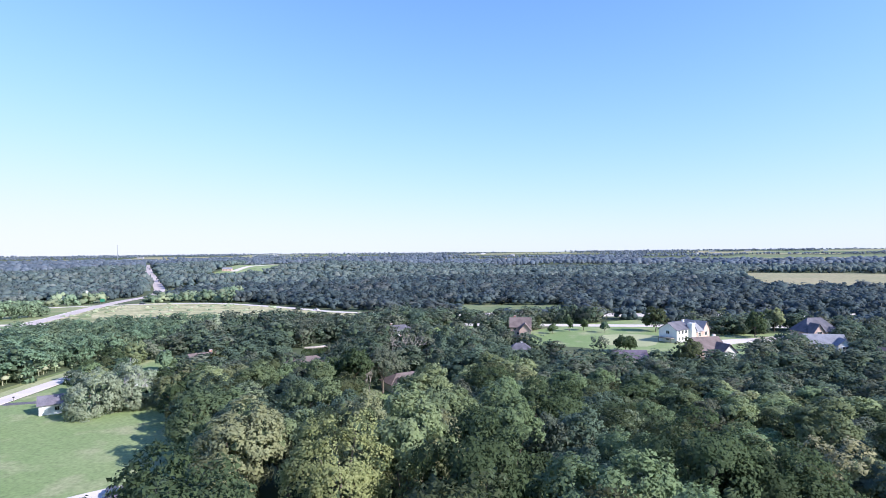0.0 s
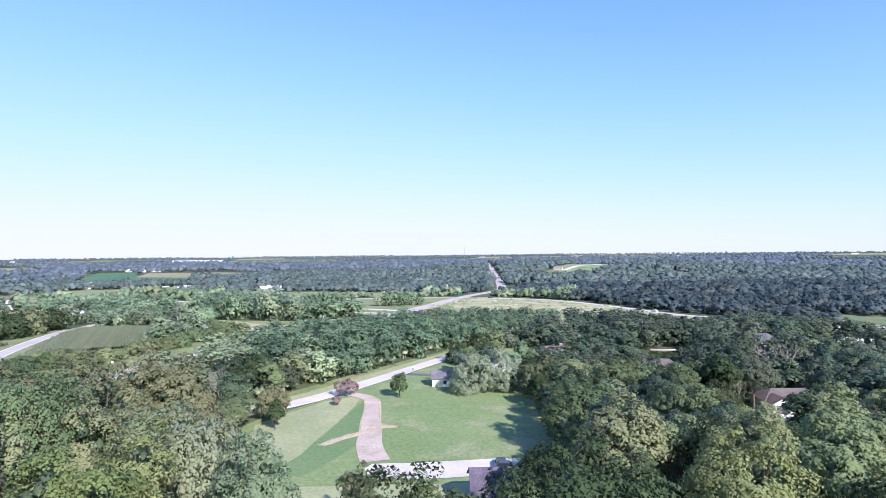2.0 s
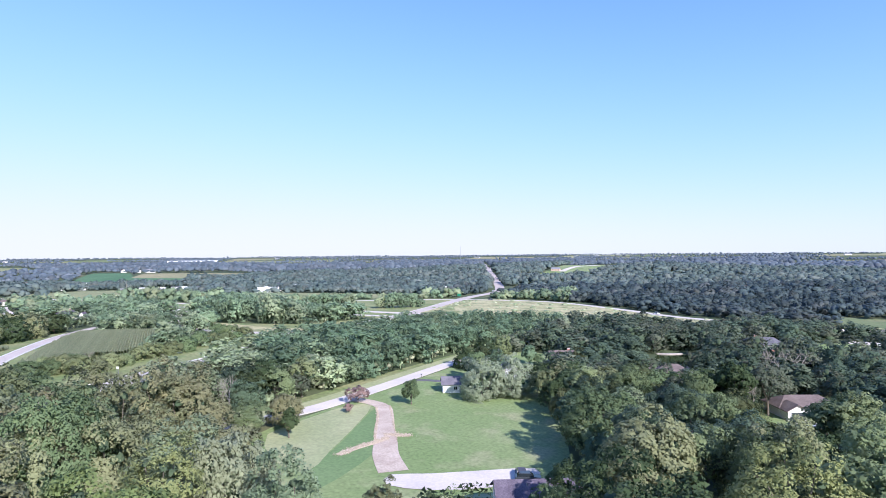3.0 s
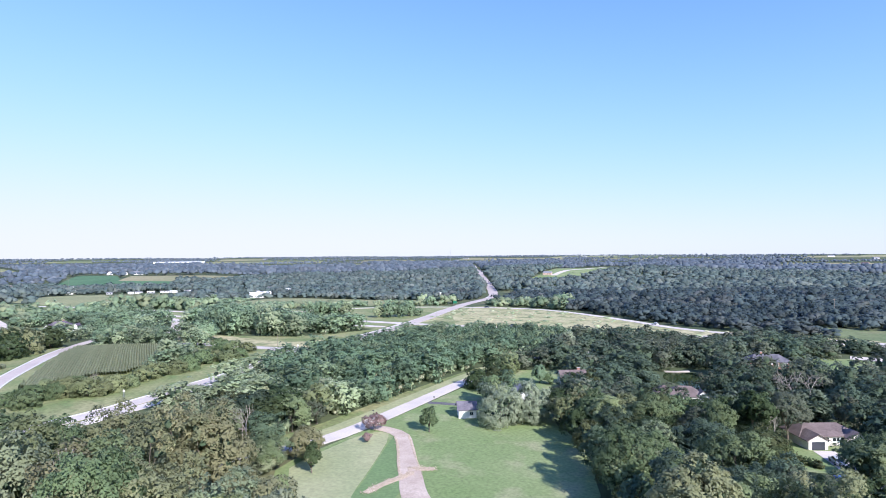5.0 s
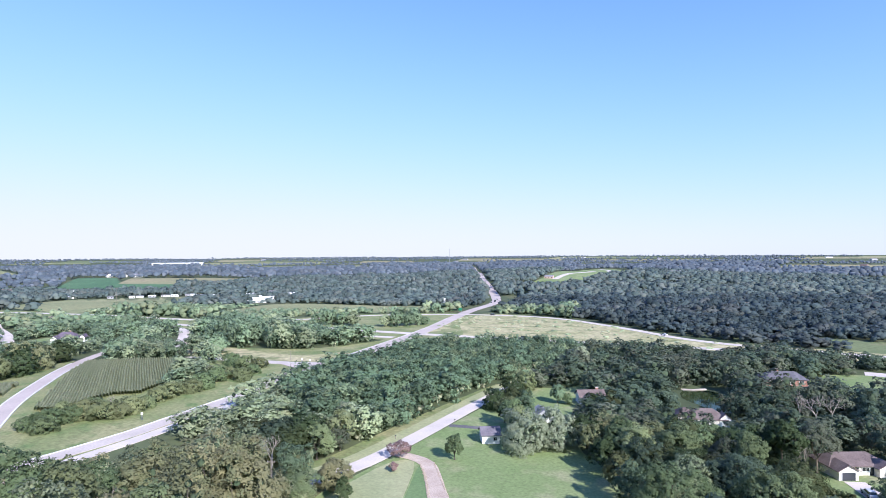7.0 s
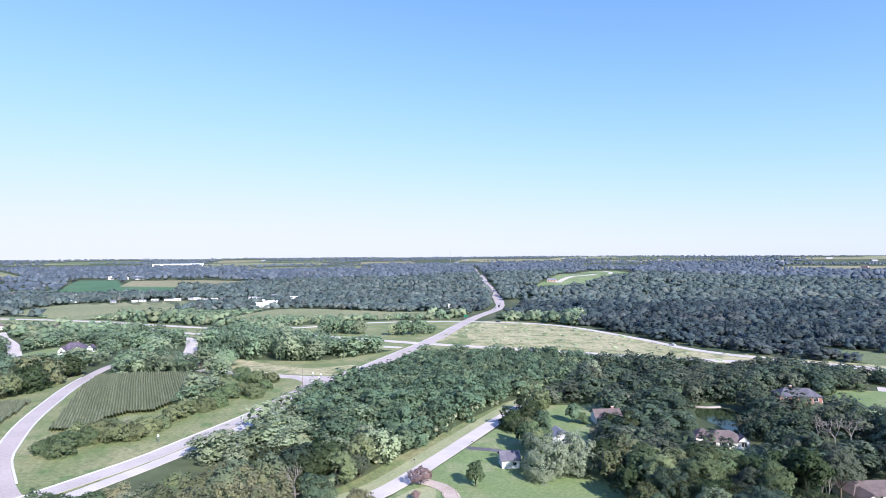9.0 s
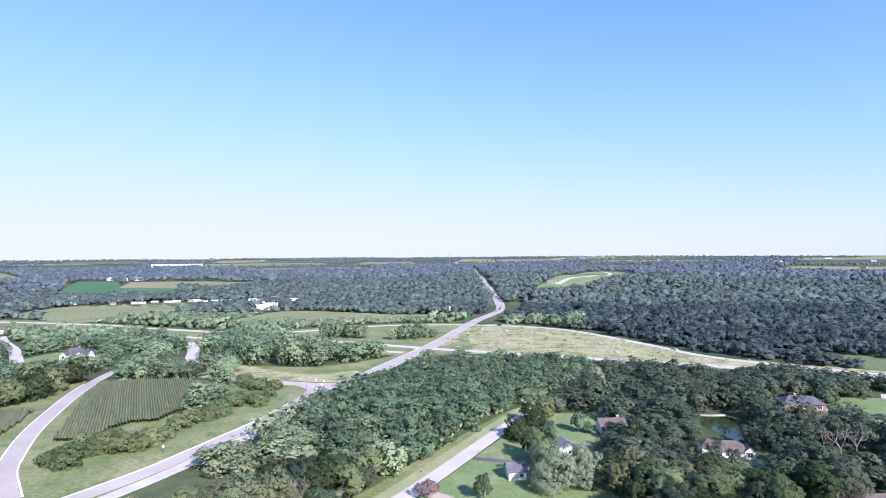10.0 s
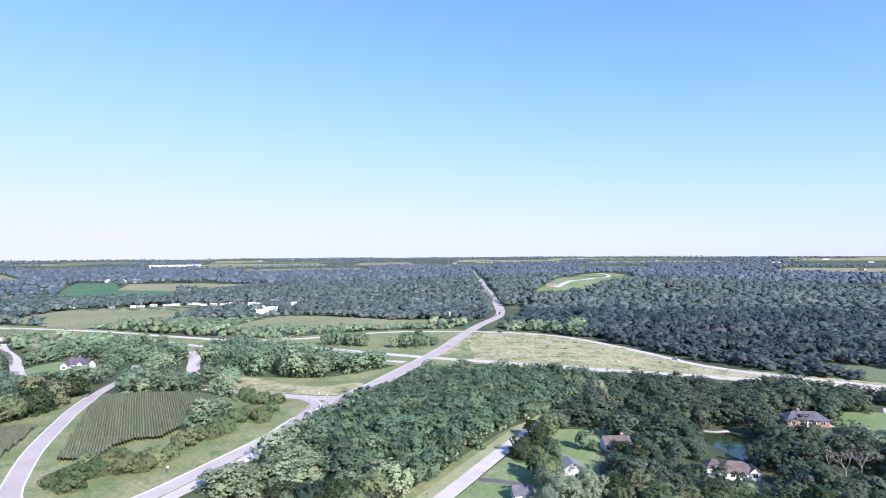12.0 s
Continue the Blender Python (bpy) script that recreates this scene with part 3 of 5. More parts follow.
def crown(rng, tall, wide, base, lobes, leaves, leaf, fine=True, droop=0.0, core=0.72, up=0.12):
    """A crown of uneven lobes, each set with tufts of leaves over a core painted dark for inner shade: places,
    triangles, lobe centres, outward ways, how many triangles are core.
    """
    half = (tall - base) / 2
    rich = leaves > 250
    if leaves > 5000:
        leaf, core = leaf * 0.88, core * 0.6
    if rich:
        lobes = max(8, min(lobes, 16))
    k = np.arange(lobes) + 0.5
    turn, lift = math.pi * (1 + 5 ** 0.5) * k + rng.uniform(0, math.tau), 1 - 2 * k / lobes
    d = unit(np.c_[np.cos(turn) * np.sqrt(1 - lift ** 2), np.sin(turn) * np.sqrt(1 - lift ** 2), lift] + rng.normal(size=(lobes, 3)) * 0.28)
    if base > 0:
        d[:, 2] = np.where(d[:, 2] < -0.6, -d[:, 2], d[:, 2])
    far = rng.uniform(0.42, 0.76, (lobes, 1))
    c = d * far * (wide, wide, half) + (0, 0, base + half)
    size = wide * rng.uniform(0.27, 0.47, lobes) * min(1.1, 1.2 - 0.012 * lobes) * (0.85 + 0.3 * (c[:, 2] < base + half))
    c[0], size[0] = (rng.normal() * 0.12 * wide, rng.normal() * 0.12 * wide, base + half * 1.15), wide * 0.5
    size = np.minimum(size, np.maximum(tall - c[:, 2], 0.35 * wide))
    squash = min(1.25, max(0.75, half / wide))
    bv, bf = BALL1 if fine and not rich else BALL0
    v, f, n, heart, out = [], [], 0, np.array((0, 0, base + half * 0.7)), []
    for p, s in zip(c, size):
        w = bv * (s * core * (0.6 if rich else 1) * (1 + rng.uniform(*((-0.36, 0.24) if rich else (-0.22, 0.14)), (len(bv), 1)))) * (1, 1, squash) + p
        v.append(w)
        out.append(unit(0.5 * unit(w - heart) + 0.5 * unit(w - p) + (0, 0, up - 0.12)))
        f.append(bf + n)
        n += len(w)
    core_faces = lobes * len(bf) if rich else 0
    if leaves:
        shape = np.array((1, 1, squash))
        m = min(300, max(lobes * 3, leaves // (10 if rich else 6)))
        broad = 0.9 * wide * math.sqrt(17 / (math.pi * m)) if rich else 0.0
        pick = rng.choice(lobes, m, p=size ** 2 / (size ** 2).sum())
        way = unit(rng.normal(size=(m, 3)) + 0.7 * unit(c[pick] - heart) + (0, 0, 0.2))
        tuft = c[pick] + way * (size[pick] * rng.uniform(0.72, 1.04, m))[:, None] * shape
        r = np.maximum(size[pick] * rng.uniform(0.26, 0.5, m), broad * rng.uniform(0.7, 1.2, m))
        keep = np.ones(m, bool)
        for k in range(lobes):
            keep &= (((tuft - c[k]) / (size[k] * shape)) ** 2).sum(1) > 0.5
        tuft, r, way = tuft[keep], r[keep], way[keep]
        pick = rng.choice(len(tuft), leaves, p=r ** 2 / (r ** 2).sum())
        spray = unit(rng.normal(size=(leaves, 3)) + 0.75 * way[pick] + (0, 0, 0.4))
        at = tuft[pick] + spray * (r[pick] * rng.uniform(0.55, 1.12, leaves))[:, None] * (1, 1, 0.8 + 0.6 * droop)
        away = unit(at - heart)
        nrm = unit(0.5 * spray + 0.45 * away + rng.normal(size=(leaves, 3)) * 0.45 + (0, 0, up + 0.15))
        t = unit(np.cross(nrm, rng.normal(size=(leaves, 3))))
        b = np.cross(nrm, t)
        s = (leaf * (1.36 if rich else 1.0) * rng.uniform(0.55, 1.3, leaves))[:, None]
        drop = np.array((0, 0, -droop))
        curl = nrm * s * rng.uniform(-0.1, 0.35, (leaves, 1))
        q = np.stack([at - t * s * 0.8 + drop * s, at + t * s * 0.45 - b * s * 0.7 + curl + drop * s, at + t * s * 0.5 + b * s * 0.7 + curl], 1)
        v.append(q.reshape(-1, 3))
        out.append(np.repeat(unit(0.58 * away + 0.38 * spray + 0.08 * nrm + (0, 0, up - 0.04)), 3, 0))
        f.append(n + np.arange(3 * leaves).reshape(-1, 3))
    return np.concatenate(v), np.concatenate(f), c, np.concatenate(out), core_faces


def limb(bm, a, b, r0, r1, sides=6):
    a, b = Vector(a), Vector(b)
    turn = (b - a).to_track_quat("Z", "Y").to_matrix()
    ring = [[bm.verts.new(p + turn @ Vector((math.cos(k * math.tau / sides) * r, math.sin(k * math.tau / sides) * r, 0))) for k in range(sides)] for p, r in ((a, r0), (b, r1))]
    for k in range(sides):
        bm.faces.new((ring[0][k], ring[0][(k + 1) % sides], ring[1][(k + 1) % sides], ring[1][k]))
    bm.faces.new(ring[1])


def trunk_mesh(rng, tall, base, c, girth):
    bm = bmesh.new()
    fork = Vector((rng.normal() * 0.2, rng.normal() * 0.2, base + 0.12 * (tall - base)))
    limb(bm, (0, 0, -0.4), (fork.x * 0.4, fork.y * 0.4, fork.z * 0.5), girth * 1.25, girth * 0.9, 8)
    limb(bm, (fork.x * 0.4, fork.y * 0.4, fork.z * 0.5), fork, girth * 0.9, girth * 0.72, 8)
    for p in c[:6]:
        mid = fork.lerp(Vector(p), 0.5) + Vector(rng.normal(size=3) * 0.3)
        limb(bm, fork, mid, girth * 0.5, girth * 0.32)
        limb(bm, mid, p, girth * 0.32, girth * 0.1)
    return from_bm("trunk", bm, BARK)


def tree(name, leaf_kind, seed, tall, wide, base, lobes, leaves, leaf, label, category="tree", group="", droop=0.0, fine=True, core=0.72):
    rng = np.random.default_rng(seed)
    top = new(name)
    v, f, c, out, core_faces = crown(rng, tall, wide, base, lobes, leaves, leaf, fine, droop, core)
    part("trunk", trunk_mesh(rng, tall, base, c, 0.018 * tall + 0.04), BARK, top)
    part("crown", triangles("crown", v, f, [LEAF[leaf_kind], CORE_SHADE], np.full(len(v), 0.5), True, out, np.arange(len(f)) < core_faces), None, top)
    return tagged(top, label, category, group)


def bare_tree(name, seed, tall, spread, label):
    """A dead tree: forking bare limbs."""
    rng = np.random.default_rng(seed)
    bm = bmesh.new()

    def grow(a, way, length, r, level):
        b = a + way * length
        limb(bm, a, b, r, r * 0.62, 6 if level < 2 else 4)
        if level < 4:
            for _ in range(3 if level < 3 else 2):
                grow(b, (way + Vector(rng.normal(size=3)) * spread + Vector((0, 0, 0.15))).normalized(), length * rng.uniform(0.6, 0.85), r * 0.6, level + 1)

    grow(Vector((0, 0, -0.3)), Vector((0, 0, 1)), tall * 0.3, 0.016 * tall, 0)
    top = new(name)
    part("trunk", from_bm("trunk", bm, DEADWOOD), DEADWOOD, top)
    return tagged(top, label, "tree", "dead trees")


def put(ob, x, y, turn=0.0, size=1.0, sink=0.0, high=1.0):
    z = float(land(x, y)) - sink
    ob.matrix_world = pose(x, y, z, 0, 0, turn) @ Matrix.Diagonal((size, size, size * high, 1))
    return ob


# ---- where the woodland grows ----
def within(poly, x, y):
    hit = np.zeros(len(x), bool)
    for (x0, y0), (x1, y1) in zip(poly, np.roll(poly, -1, 0)):
        if y0 != y1:
            hit ^= ((y0 > y) != (y1 > y)) & (x < x0 + (y - y0) * (x1 - x0) / (y1 - y0))
    return hit


def near_line(line, x, y, far):
    hit = np.zeros(len(x), bool)
    lo, hi = line.min(0) - far, line.max(0) + far
    box = np.flatnonzero((x > lo[0]) & (x < hi[0]) & (y > lo[1]) & (y < hi[1]))
    for a, b in zip(line[:-1], line[1:]):
        d = b - a
        u = np.clip(((x[box] - a[0]) * d[0] + (y[box] - a[1]) * d[1]) / max(d @ d, 1e-6), 0, 1)
        hit[box] |= (x[box] - a[0] - u * d[0]) ** 2 + (y[box] - a[1] - u * d[1]) ** 2 < far * far
    return hit


CLEAR = []         # round plots kept free: x, y, radius


def grows(x, y):
    ok = np.ones(len(x), bool)
    for p in OPEN:
        ok &= ~within(p, x, y)
    for line, far in LINES:
        ok &= ~near_line(line, x, y, far)
    for cx, cy, r in CLEAR:
        ok &= (x - cx) ** 2 + (y - cy) ** 2 > r * r
    return ok


def scatter(rng, r0, r1, gap):
    """Loosely even spots between two distances from the start, over the arc that the walk looks at."""
    k = np.arange(-r1, r1, gap)
    x, y = np.meshgrid(k, k)
    x, y = x.ravel() + rng.uniform(-0.6, 0.6, x.size) * gap, y.ravel() + rng.uniform(-0.6, 0.6, y.size) * gap
    r, a = np.hypot(x + 17, y + 5), np.degrees(np.arctan2(x + 17, y + 5))
    ok = (r >= r0) & (r < r1) & ((r < 45) | ((a > -75) & (a < (46 if r0 < 600 else 41))))
    return x[ok], y[ok]


# ---- single trees that stand out ----
OPEN.append(np.array([(-46, 322), (28, 327), (28, 352), (-42, 346)], float))
OPEN.append(np.array([(-196, 296), (-150, 302), (-110, 306), (-46, 310), (-40, 345), (-110, 338), (-196, 325)], float))
OPEN.append(np.array([(-246, 458), (-258, 510), (-264, 556), (-288, 650), (-318, 725), (-345, 748), (-360, 720), (-334, 655), (-309, 585), (-287, 490)], float))
OPEN.append(np.array([(-58, 50), (-46, 100), (-24, 77), (-29, 62), (-24, 50), (-40, 44)], float))
for kind, x, y, tall, wide, base, lobes, leaves, leaf, droop, name, label in (
    ("bright", -10.7, 64.5, 21.5, 5.3, 7.0, 26, 12325, 0.165, 0.1, "tree", "tall yellow-green tree standing above the woodland"),
    ("olive", -28, 84, 17.0, 7.4, 3.0, 34, 13000, 0.25, 0.0, "tree", "broad olive-brown tree at the woodland edge"),
    ("ash", -27, 69, 12.0, 5.0, 3.0, 26, 10875, 0.165, 0.0, "tree", "dense green tree before the olive one"),
    ("lime", -69, 29, 18.5, 7.2, 4.0, 32, 12500, 0.23, 0.2, "tree", "big dome-shaped bright green tree"),
    ("bright", -73, 38, 18.5, 5.0, 6.0, 22, 10150, 0.18, 0.1, "tree", "yellow-green tree with puffy leaf clumps"),
    ("scrub", -74, 47.5, 17.0, 5.6, 2.0, 26, 11500, 0.21, 0.9, "tree", "droopy pale green tree beside the lawn"),
    ("sage", -60, 45.5, 17.3, 5.2, 2.0, 24, 11000, 0.19, 0.2, "tree", "grey-green rounded tree beside the lawn"),
    ("olive", -56.4, 58.5, 10.6, 2.7, 1.5, 20, 10000, 0.105, 0.0, "tree", "small olive tree at the end of the drive"),
    ("lime", -47.3, 60.5, 10.6, 2.7, 1.0, 16, 9000, 0.105, 0.0, "tree", "small bright green tree by the yard"),
    ("blue", -118.5, 88.5, 11.0, 5.2, -0.6, 20, 7500, 0.2, 0.0, "tree", "dark blue-green rounded tree beside the lane"),
    ("silver", -82.5, 138.0, 11.6, 6.4, -2.4, 30, 9500, 0.24, 0.3, "silver_maple", "silvery grey-green maple beside the shed"),
    ("silver", -76.5, 143.5, 12.4, 6.2, -1.4, 28, 9000, 0.24, 0.3, "silver_maple", "silvery grey-green maple with a pale trunk"),
    ("ash", -95.8, 122.4, 7.6, 2.2, 0.5, 14, 4200, 0.14, 0.0, "young_tree", "young green tree alone on the lawn"),
    ("oak", -103, 86.5, 6.8, 1.9, 0.3, 14, 4200, 0.14, 0.0, "young_tree", "young dark green tree on the dry lawn"),
    ("olive", -110.4, 92.5, 8.4, 4.0, -0.4, 16, 5000, 0.2, 0.0, "tree", "brownish green tree beside the lane"),
    ("purple", -108.6, 116.2, 4.6, 3.0, 0.3, 14, 2600, 0.15, 0.0, "ornamental_tree", "sparse purplish ornamental tree by the drive mouth"),
    ("purple", -105, 108.2, 2.2, 1.2, 0.3, 8, 725, 0.14, 0.0, "shrub", "small reddish shrub on the lawn"),
    ("oak", -107, 173, 7.6, 4.6, -1.5, 16, 3480, 0.26, 0.0, "tree", "dark green tree overhanging the lane"),
    ("oak", -102, 177, 8.2, 5.2, -1.5, 16, 3480, 0.26, 0.0, "tree", "dark green tree in a clump by the lane"),
    ("blue", -97.5, 175, 7.4, 4.6, -1.5, 16, 3480, 0.26, 0.0, "tree", "dark green tree in a clump by the lane"),
    ("ash", -101.5, 170, 6.0, 4.6, -1.0, 12, 2175, 0.24, 0.0, "tree", "low leafy tree in a clump by the lane"),
    ("ash", -93, 153.5, 9.6, 3.6, 1.4, 16, 3770, 0.24, 0.2, "tree", "pale green tree behind the shed"),
    ("ash", -89, 149.5, 8.6, 3.2, 1.4, 14, 3190, 0.24, 0.2, "tree", "pale green tree behind the shed"),
    ("oak", -97.5, 158.5, 8.2, 2.2, 1.0, 12, 2175, 0.24, 0.0, "tree", "upright dark green tree behind the shed"),
    ("blue", -90.4, 189, 7.0, 2.5, 0.8, 14, 2175, 0.26, 0.4, "conifer", "dark feathery conifer on the lawn"),
    ("oak", 100, 267.5, 11.5, 4.8, 1.6, 18, 3190, 0.34, 0.0, "tree", "dark round tree on the far lawn"),
    ("oak", 68.5, 214, 6.5, 4.2, 0.8, 14, 2465, 0.32, 0.0, "tree", "low dark spreading tree"),
    ("oak", 135, 247, 11, 4.2, 1.6, 16, 2465, 0.34, 0.0, "tree", "tall green tree beside the drive"),
    ("ash", 152, 262, 11.5, 4.0, 1.6, 16, 2465, 0.34, 0.0, "tree", "tall green tree beside the drive"),
    ("oak", 46.5, 278, 6.5, 2.4, 1.2, 12, 1305, 0.3, 0.0, "young_tree", "young tree on the far lawn"),
    ("ash", 51.5, 264.5, 4.6, 2.0, 1.0, 12, 1305, 0.3, 0.0, "young_tree", "young tree on the far lawn"),
    ("oak", 60.5, 271, 7.0, 2.2, 1.2, 12, 1305, 0.3, 0.0, "young_tree", "young tree on the far lawn"),
    ("oak", 68, 274, 6.0, 2.2, 1.2, 12, 1305, 0.3, 0.0, "young_tree", "young tree on the far lawn"),
    ("blue", 76, 266, 5.0, 2.0, 0.6, 12, 1305, 0.3, 0.0, "young_tree", "young dark tree on the far lawn"),
    ("oak", -9, 275, 4.6, 3.0, 0.4, 12, 1740, 0.3, 0.0, "shrub", "rounded dark bush beside the brick house"),
    ("wood", -15.5, 156.0, 12.5, 5.0, 2.4, 18, 6000, 0.22, 0.0, "tree", "tall leafy tree shading the cream house"),
    ("oak", -22.5, 152.5, 13.0, 4.6, 4.0, 18, 3770, 0.3, 0.0, "tree", "tall green tree before the cream house"),
    ("ash", -197, 199.5, 6.5, 3.4, 1.0, 14, 1885, 0.32, 0.0, "tree", "green tree beside the highway"),
    ("olive", -313, 129, 13.5, 6.6, -1.0, 18, 2175, 0.42, 0.0, "tree", "brownish green tree beside the side road"),
    ("oak", -325, 143, 11.5, 6.0, -1.0, 18, 2175, 0.42, 0.0, "tree", "dark green tree beside the side road"),
    ("olive", -334, 128, 12.5, 6.2, 0.5, 18, 2175, 0.42, 0.0, "tree", "brownish green tree beside the side road"),
    ("ash", -304, 106, 12.5, 6.8, -1.0, 18, 2175, 0.42, 0.0, "tree", "rich green tree beside the corn"),
    ("oak", -307, 117, 13.0, 7.0, -1.0, 18, 2175, 0.42, 0.0, "tree", "dark green tree beside the corn"),
    ("oak", -347, 141, 8.5, 6.2, 0.5, 18, 2175, 0.42, 0.0, "tree", "dark green tree beside the side road"),
    ("oak", -77, 185.8, 6.6, 3.2, -0.2, 14, 1600, 0.26, 0.0, "tree", "green tree before the white house"),
    ("ash", -36.8, 66.5, 11.5, 2.9, 1.0, 18, 7000, 0.14, 0.0, "tree", "green tree beside the plum-roofed house"),
    ("oak", -109, 192, 8.0, 4.2, -0.8, 16, 3200, 0.26, 0.0, "tree", "dark green tree beside the lane"),
    ("ash", -107, 201, 8.5, 4.4, -0.8, 16, 3200, 0.26, 0.0, "tree", "green tree beside the lane"),
    ("oak", 80.5, 187, 9.5, 4.8, -0.5, 18, 3000, 0.3, 0.0, "tree", "round green tree before the white house"),
    ("ash", -90.5, 160, 6.4, 2.8, -0.4, 14, 2600, 0.22, 0.0, "tree", "pale green tree before the garage"),
    ("oak", -35, 72.5, 13.0, 4.2, 2.0, 22, 8000, 0.17, 0.0, "tree", "dark green tree shading the plum-roofed house"),
    ("oak", -54, 123, 9.5, 3.8, 0.2, 20, 3400, 0.22, 0.0, "tree", "dark green tree at the edge of the lawn"),
    ("blue", -50, 114.5, 10.0, 4.0, 0.2, 20, 3400, 0.22, 0.0, "tree", "blue-green tree at the edge of the lawn"),
    ("oak", -45.5, 107.5, 10.5, 4.0, 0.2, 20, 3400, 0.22, 0.0, "tree", "dark green tree at the edge of the lawn"),
    ("ash", -41, 101, 10.0, 3.8, 0.2, 20, 3400, 0.22, 0.0, "tree", "mid-green tree at the edge of the lawn"),
    ("blue", -38, 95, 9.0, 3.4, 0.2, 20, 3000, 0.22, 0.0, "tree", "blue-green tree behind the yard"),
    ("oak", -34, 89.5, 10.5, 4.0, 0.2, 20, 3400, 0.22, 0.0, "tree", "dark green tree behind the yard"),
    ("oak", -60, 132, 9.0, 3.8, 0.2, 20, 3200, 0.22, 0.0, "tree", "dark green tree at the edge of the lawn"),
    ("ash", -66, 141, 9.5, 3.8, 0.2, 20, 3200, 0.22, 0.0, "tree", "mid-green tree at the edge of the lawn"),
    ("ash", -87, 189.5, 4.0, 1.8, 0.3, 12, 1300, 0.24, 0.0, "tree", "low green tree before the white house"),
    ("oak", -70, 180, 8.5, 3.8, 0.4, 16, 2200, 0.26, 0.0, "tree", "green tree before the white house"),
    ("silver", -104, 262, 9.5, 4.4, 1.0, 16, 2465, 0.34, 0.2, "tree", "pale grey-green tree in the woods"),
    ("silver", -92, 276, 9.5, 4.6, 1.0, 16, 2465, 0.34, 0.2, "tree", "pale grey-green tree in the woods"),
):
    put(tree(name, kind, int(abs(x * 13 + y * 7)), tall, wide, base, lobes, leaves, leaf, label, "shrub" if name == "shrub" else "tree", "", droop, core=0.2 if name == "ornamental_tree" else 0.72), x, y, x * 31 % 360)
    CLEAR.append((x, y, wide * 0.85))
CLEAR += [(-41, 42, 8.0), (-40, 31, 7.0), (-46, 51, 9.0), (-48, 42, 7.0), (-10.7, 64.5, 9.0), (-8.5, 55, 6.5), (-12.5, 55, 6.5), (-24, 76, 6.5), (-62, 53, 7), (-54, 52, 7), (-57, 41, 7), (-52, 45, 6), (-62, 38, 5), (-65, 38, 5), (-14, 56, 4.5)]

shrub_line = [(-217.4, 79.2), (-210.2, 80), (-214.4, 84), (-215.6, 87.9), (-214.4, 90.9), (-215.1, 94.5), (-224.5, 93), (-216.9, 98.6), (-207.1, 97), (-204.5, 101), (-206.9, 105.5), (-208.3, 111.2), (-211.3, 117.3), (-212.8, 122.9), (-214.9, 128.5), (-212.4, 132.2), (-214.7, 138.4), (-227, 139), (-229, 146), (-218, 148), (-220.2, 155.8), (-212.5, 155.5), (-218.8, 166.8), (-225.8, 176.9), (-231.1, 173.6), (-238.8, 174.4), (-246, 178)]
first = None
for i, (x, y) in enumerate(shrub_line):
    size = 0.85 + 0.5 * ((i * 37) % 11) / 11
    if first is None:
        first = put(tree("hedge_shrub", "ash", 91, 5.2, 3.6, -1.2, 16, 4200, 0.19, "green overgrown shrub between the corn and the road", "shrub", "hedge shrubs"), x, y, 0, size)
    else:
        ob = copy_thing(first, pose(x, y, float(land(x, y)), 0, 0, i * 67))
        ob.scale = (size, size, size)
first = None
for i, (x, y) in enumerate([(-320, 169), (-309, 176), (-287, 188), (-331, 180), (-317, 187), (-341, 193), (-279, 196), (-292, 200)]):
    size = (1.0, 0.9, 1.08, 0.84)[i % 4]
    if first is None:
        first = put(tree("tree", "copse", 95, 11.0, 6.2, -0.8, 22, 2600, 0.36, "green tree at the far edge of the corn", "tree", "corn edge trees"), x, y, 0, size)
    else:
        ob = copy_thing(first, pose(x, y, float(land(x, y)), 0, 0, i * 67))
        ob.scale = (size, size, size)
    CLEAR.append((x, y, 4.0))
first = None
for i, (x, y) in enumerate([(-307.6, 335.4), (-314.1, 338), (-320.4, 332.8), (-326.7, 329.4), (-301.1, 338.5), (-324.2, 339.4), (-267.1, 348.4), (-261.5, 354.4), (-259.8, 362.5), (-274.5, 344.1), (-283.4, 392.5), (-254.1, 366.5)]):
    size = (1.0, 0.85, 1.1, 0.9)[i % 4] * (0.7 if i > 9 else 1)
    if first is None:
        first = put(tree("tree", "copse", 92, 12.5, 5.2, -0.8, 16, 2600, 0.36, "yellow-green tree in the grass by the highway", "tree", "highway trees"), x, y, 0, size)
    else:
        ob = copy_thing(first, pose(x, y, float(land(x, y)), 0, 0, i * 67))
        ob.scale = (size, size, size)
for i, (x, y, tall, spread) in enumerate([(-112, 43, 20, 0.3), (-114, 46, 16, 0.32), (-210, 101, 7.5, 0.3), (-13, 199, 13, 0.6), (-8.5, 204, 12, 0.6), (-17, 203, 11, 0.6), (9, 48, 16, 0.4), (-96, 288, 11, 0.4), (40, 300, 9, 0.5), (-128, 91, 12, 0.45), (-19.6, 151.5, 11, 0.16), (-18.4, 150.2, 9, 0.16)]):
    put(bare_tree("dead_tree", 300 + i, tall, spread, "bare dead tree with pale branching limbs"), x, y)
    CLEAR.append((x, y, 5.5))

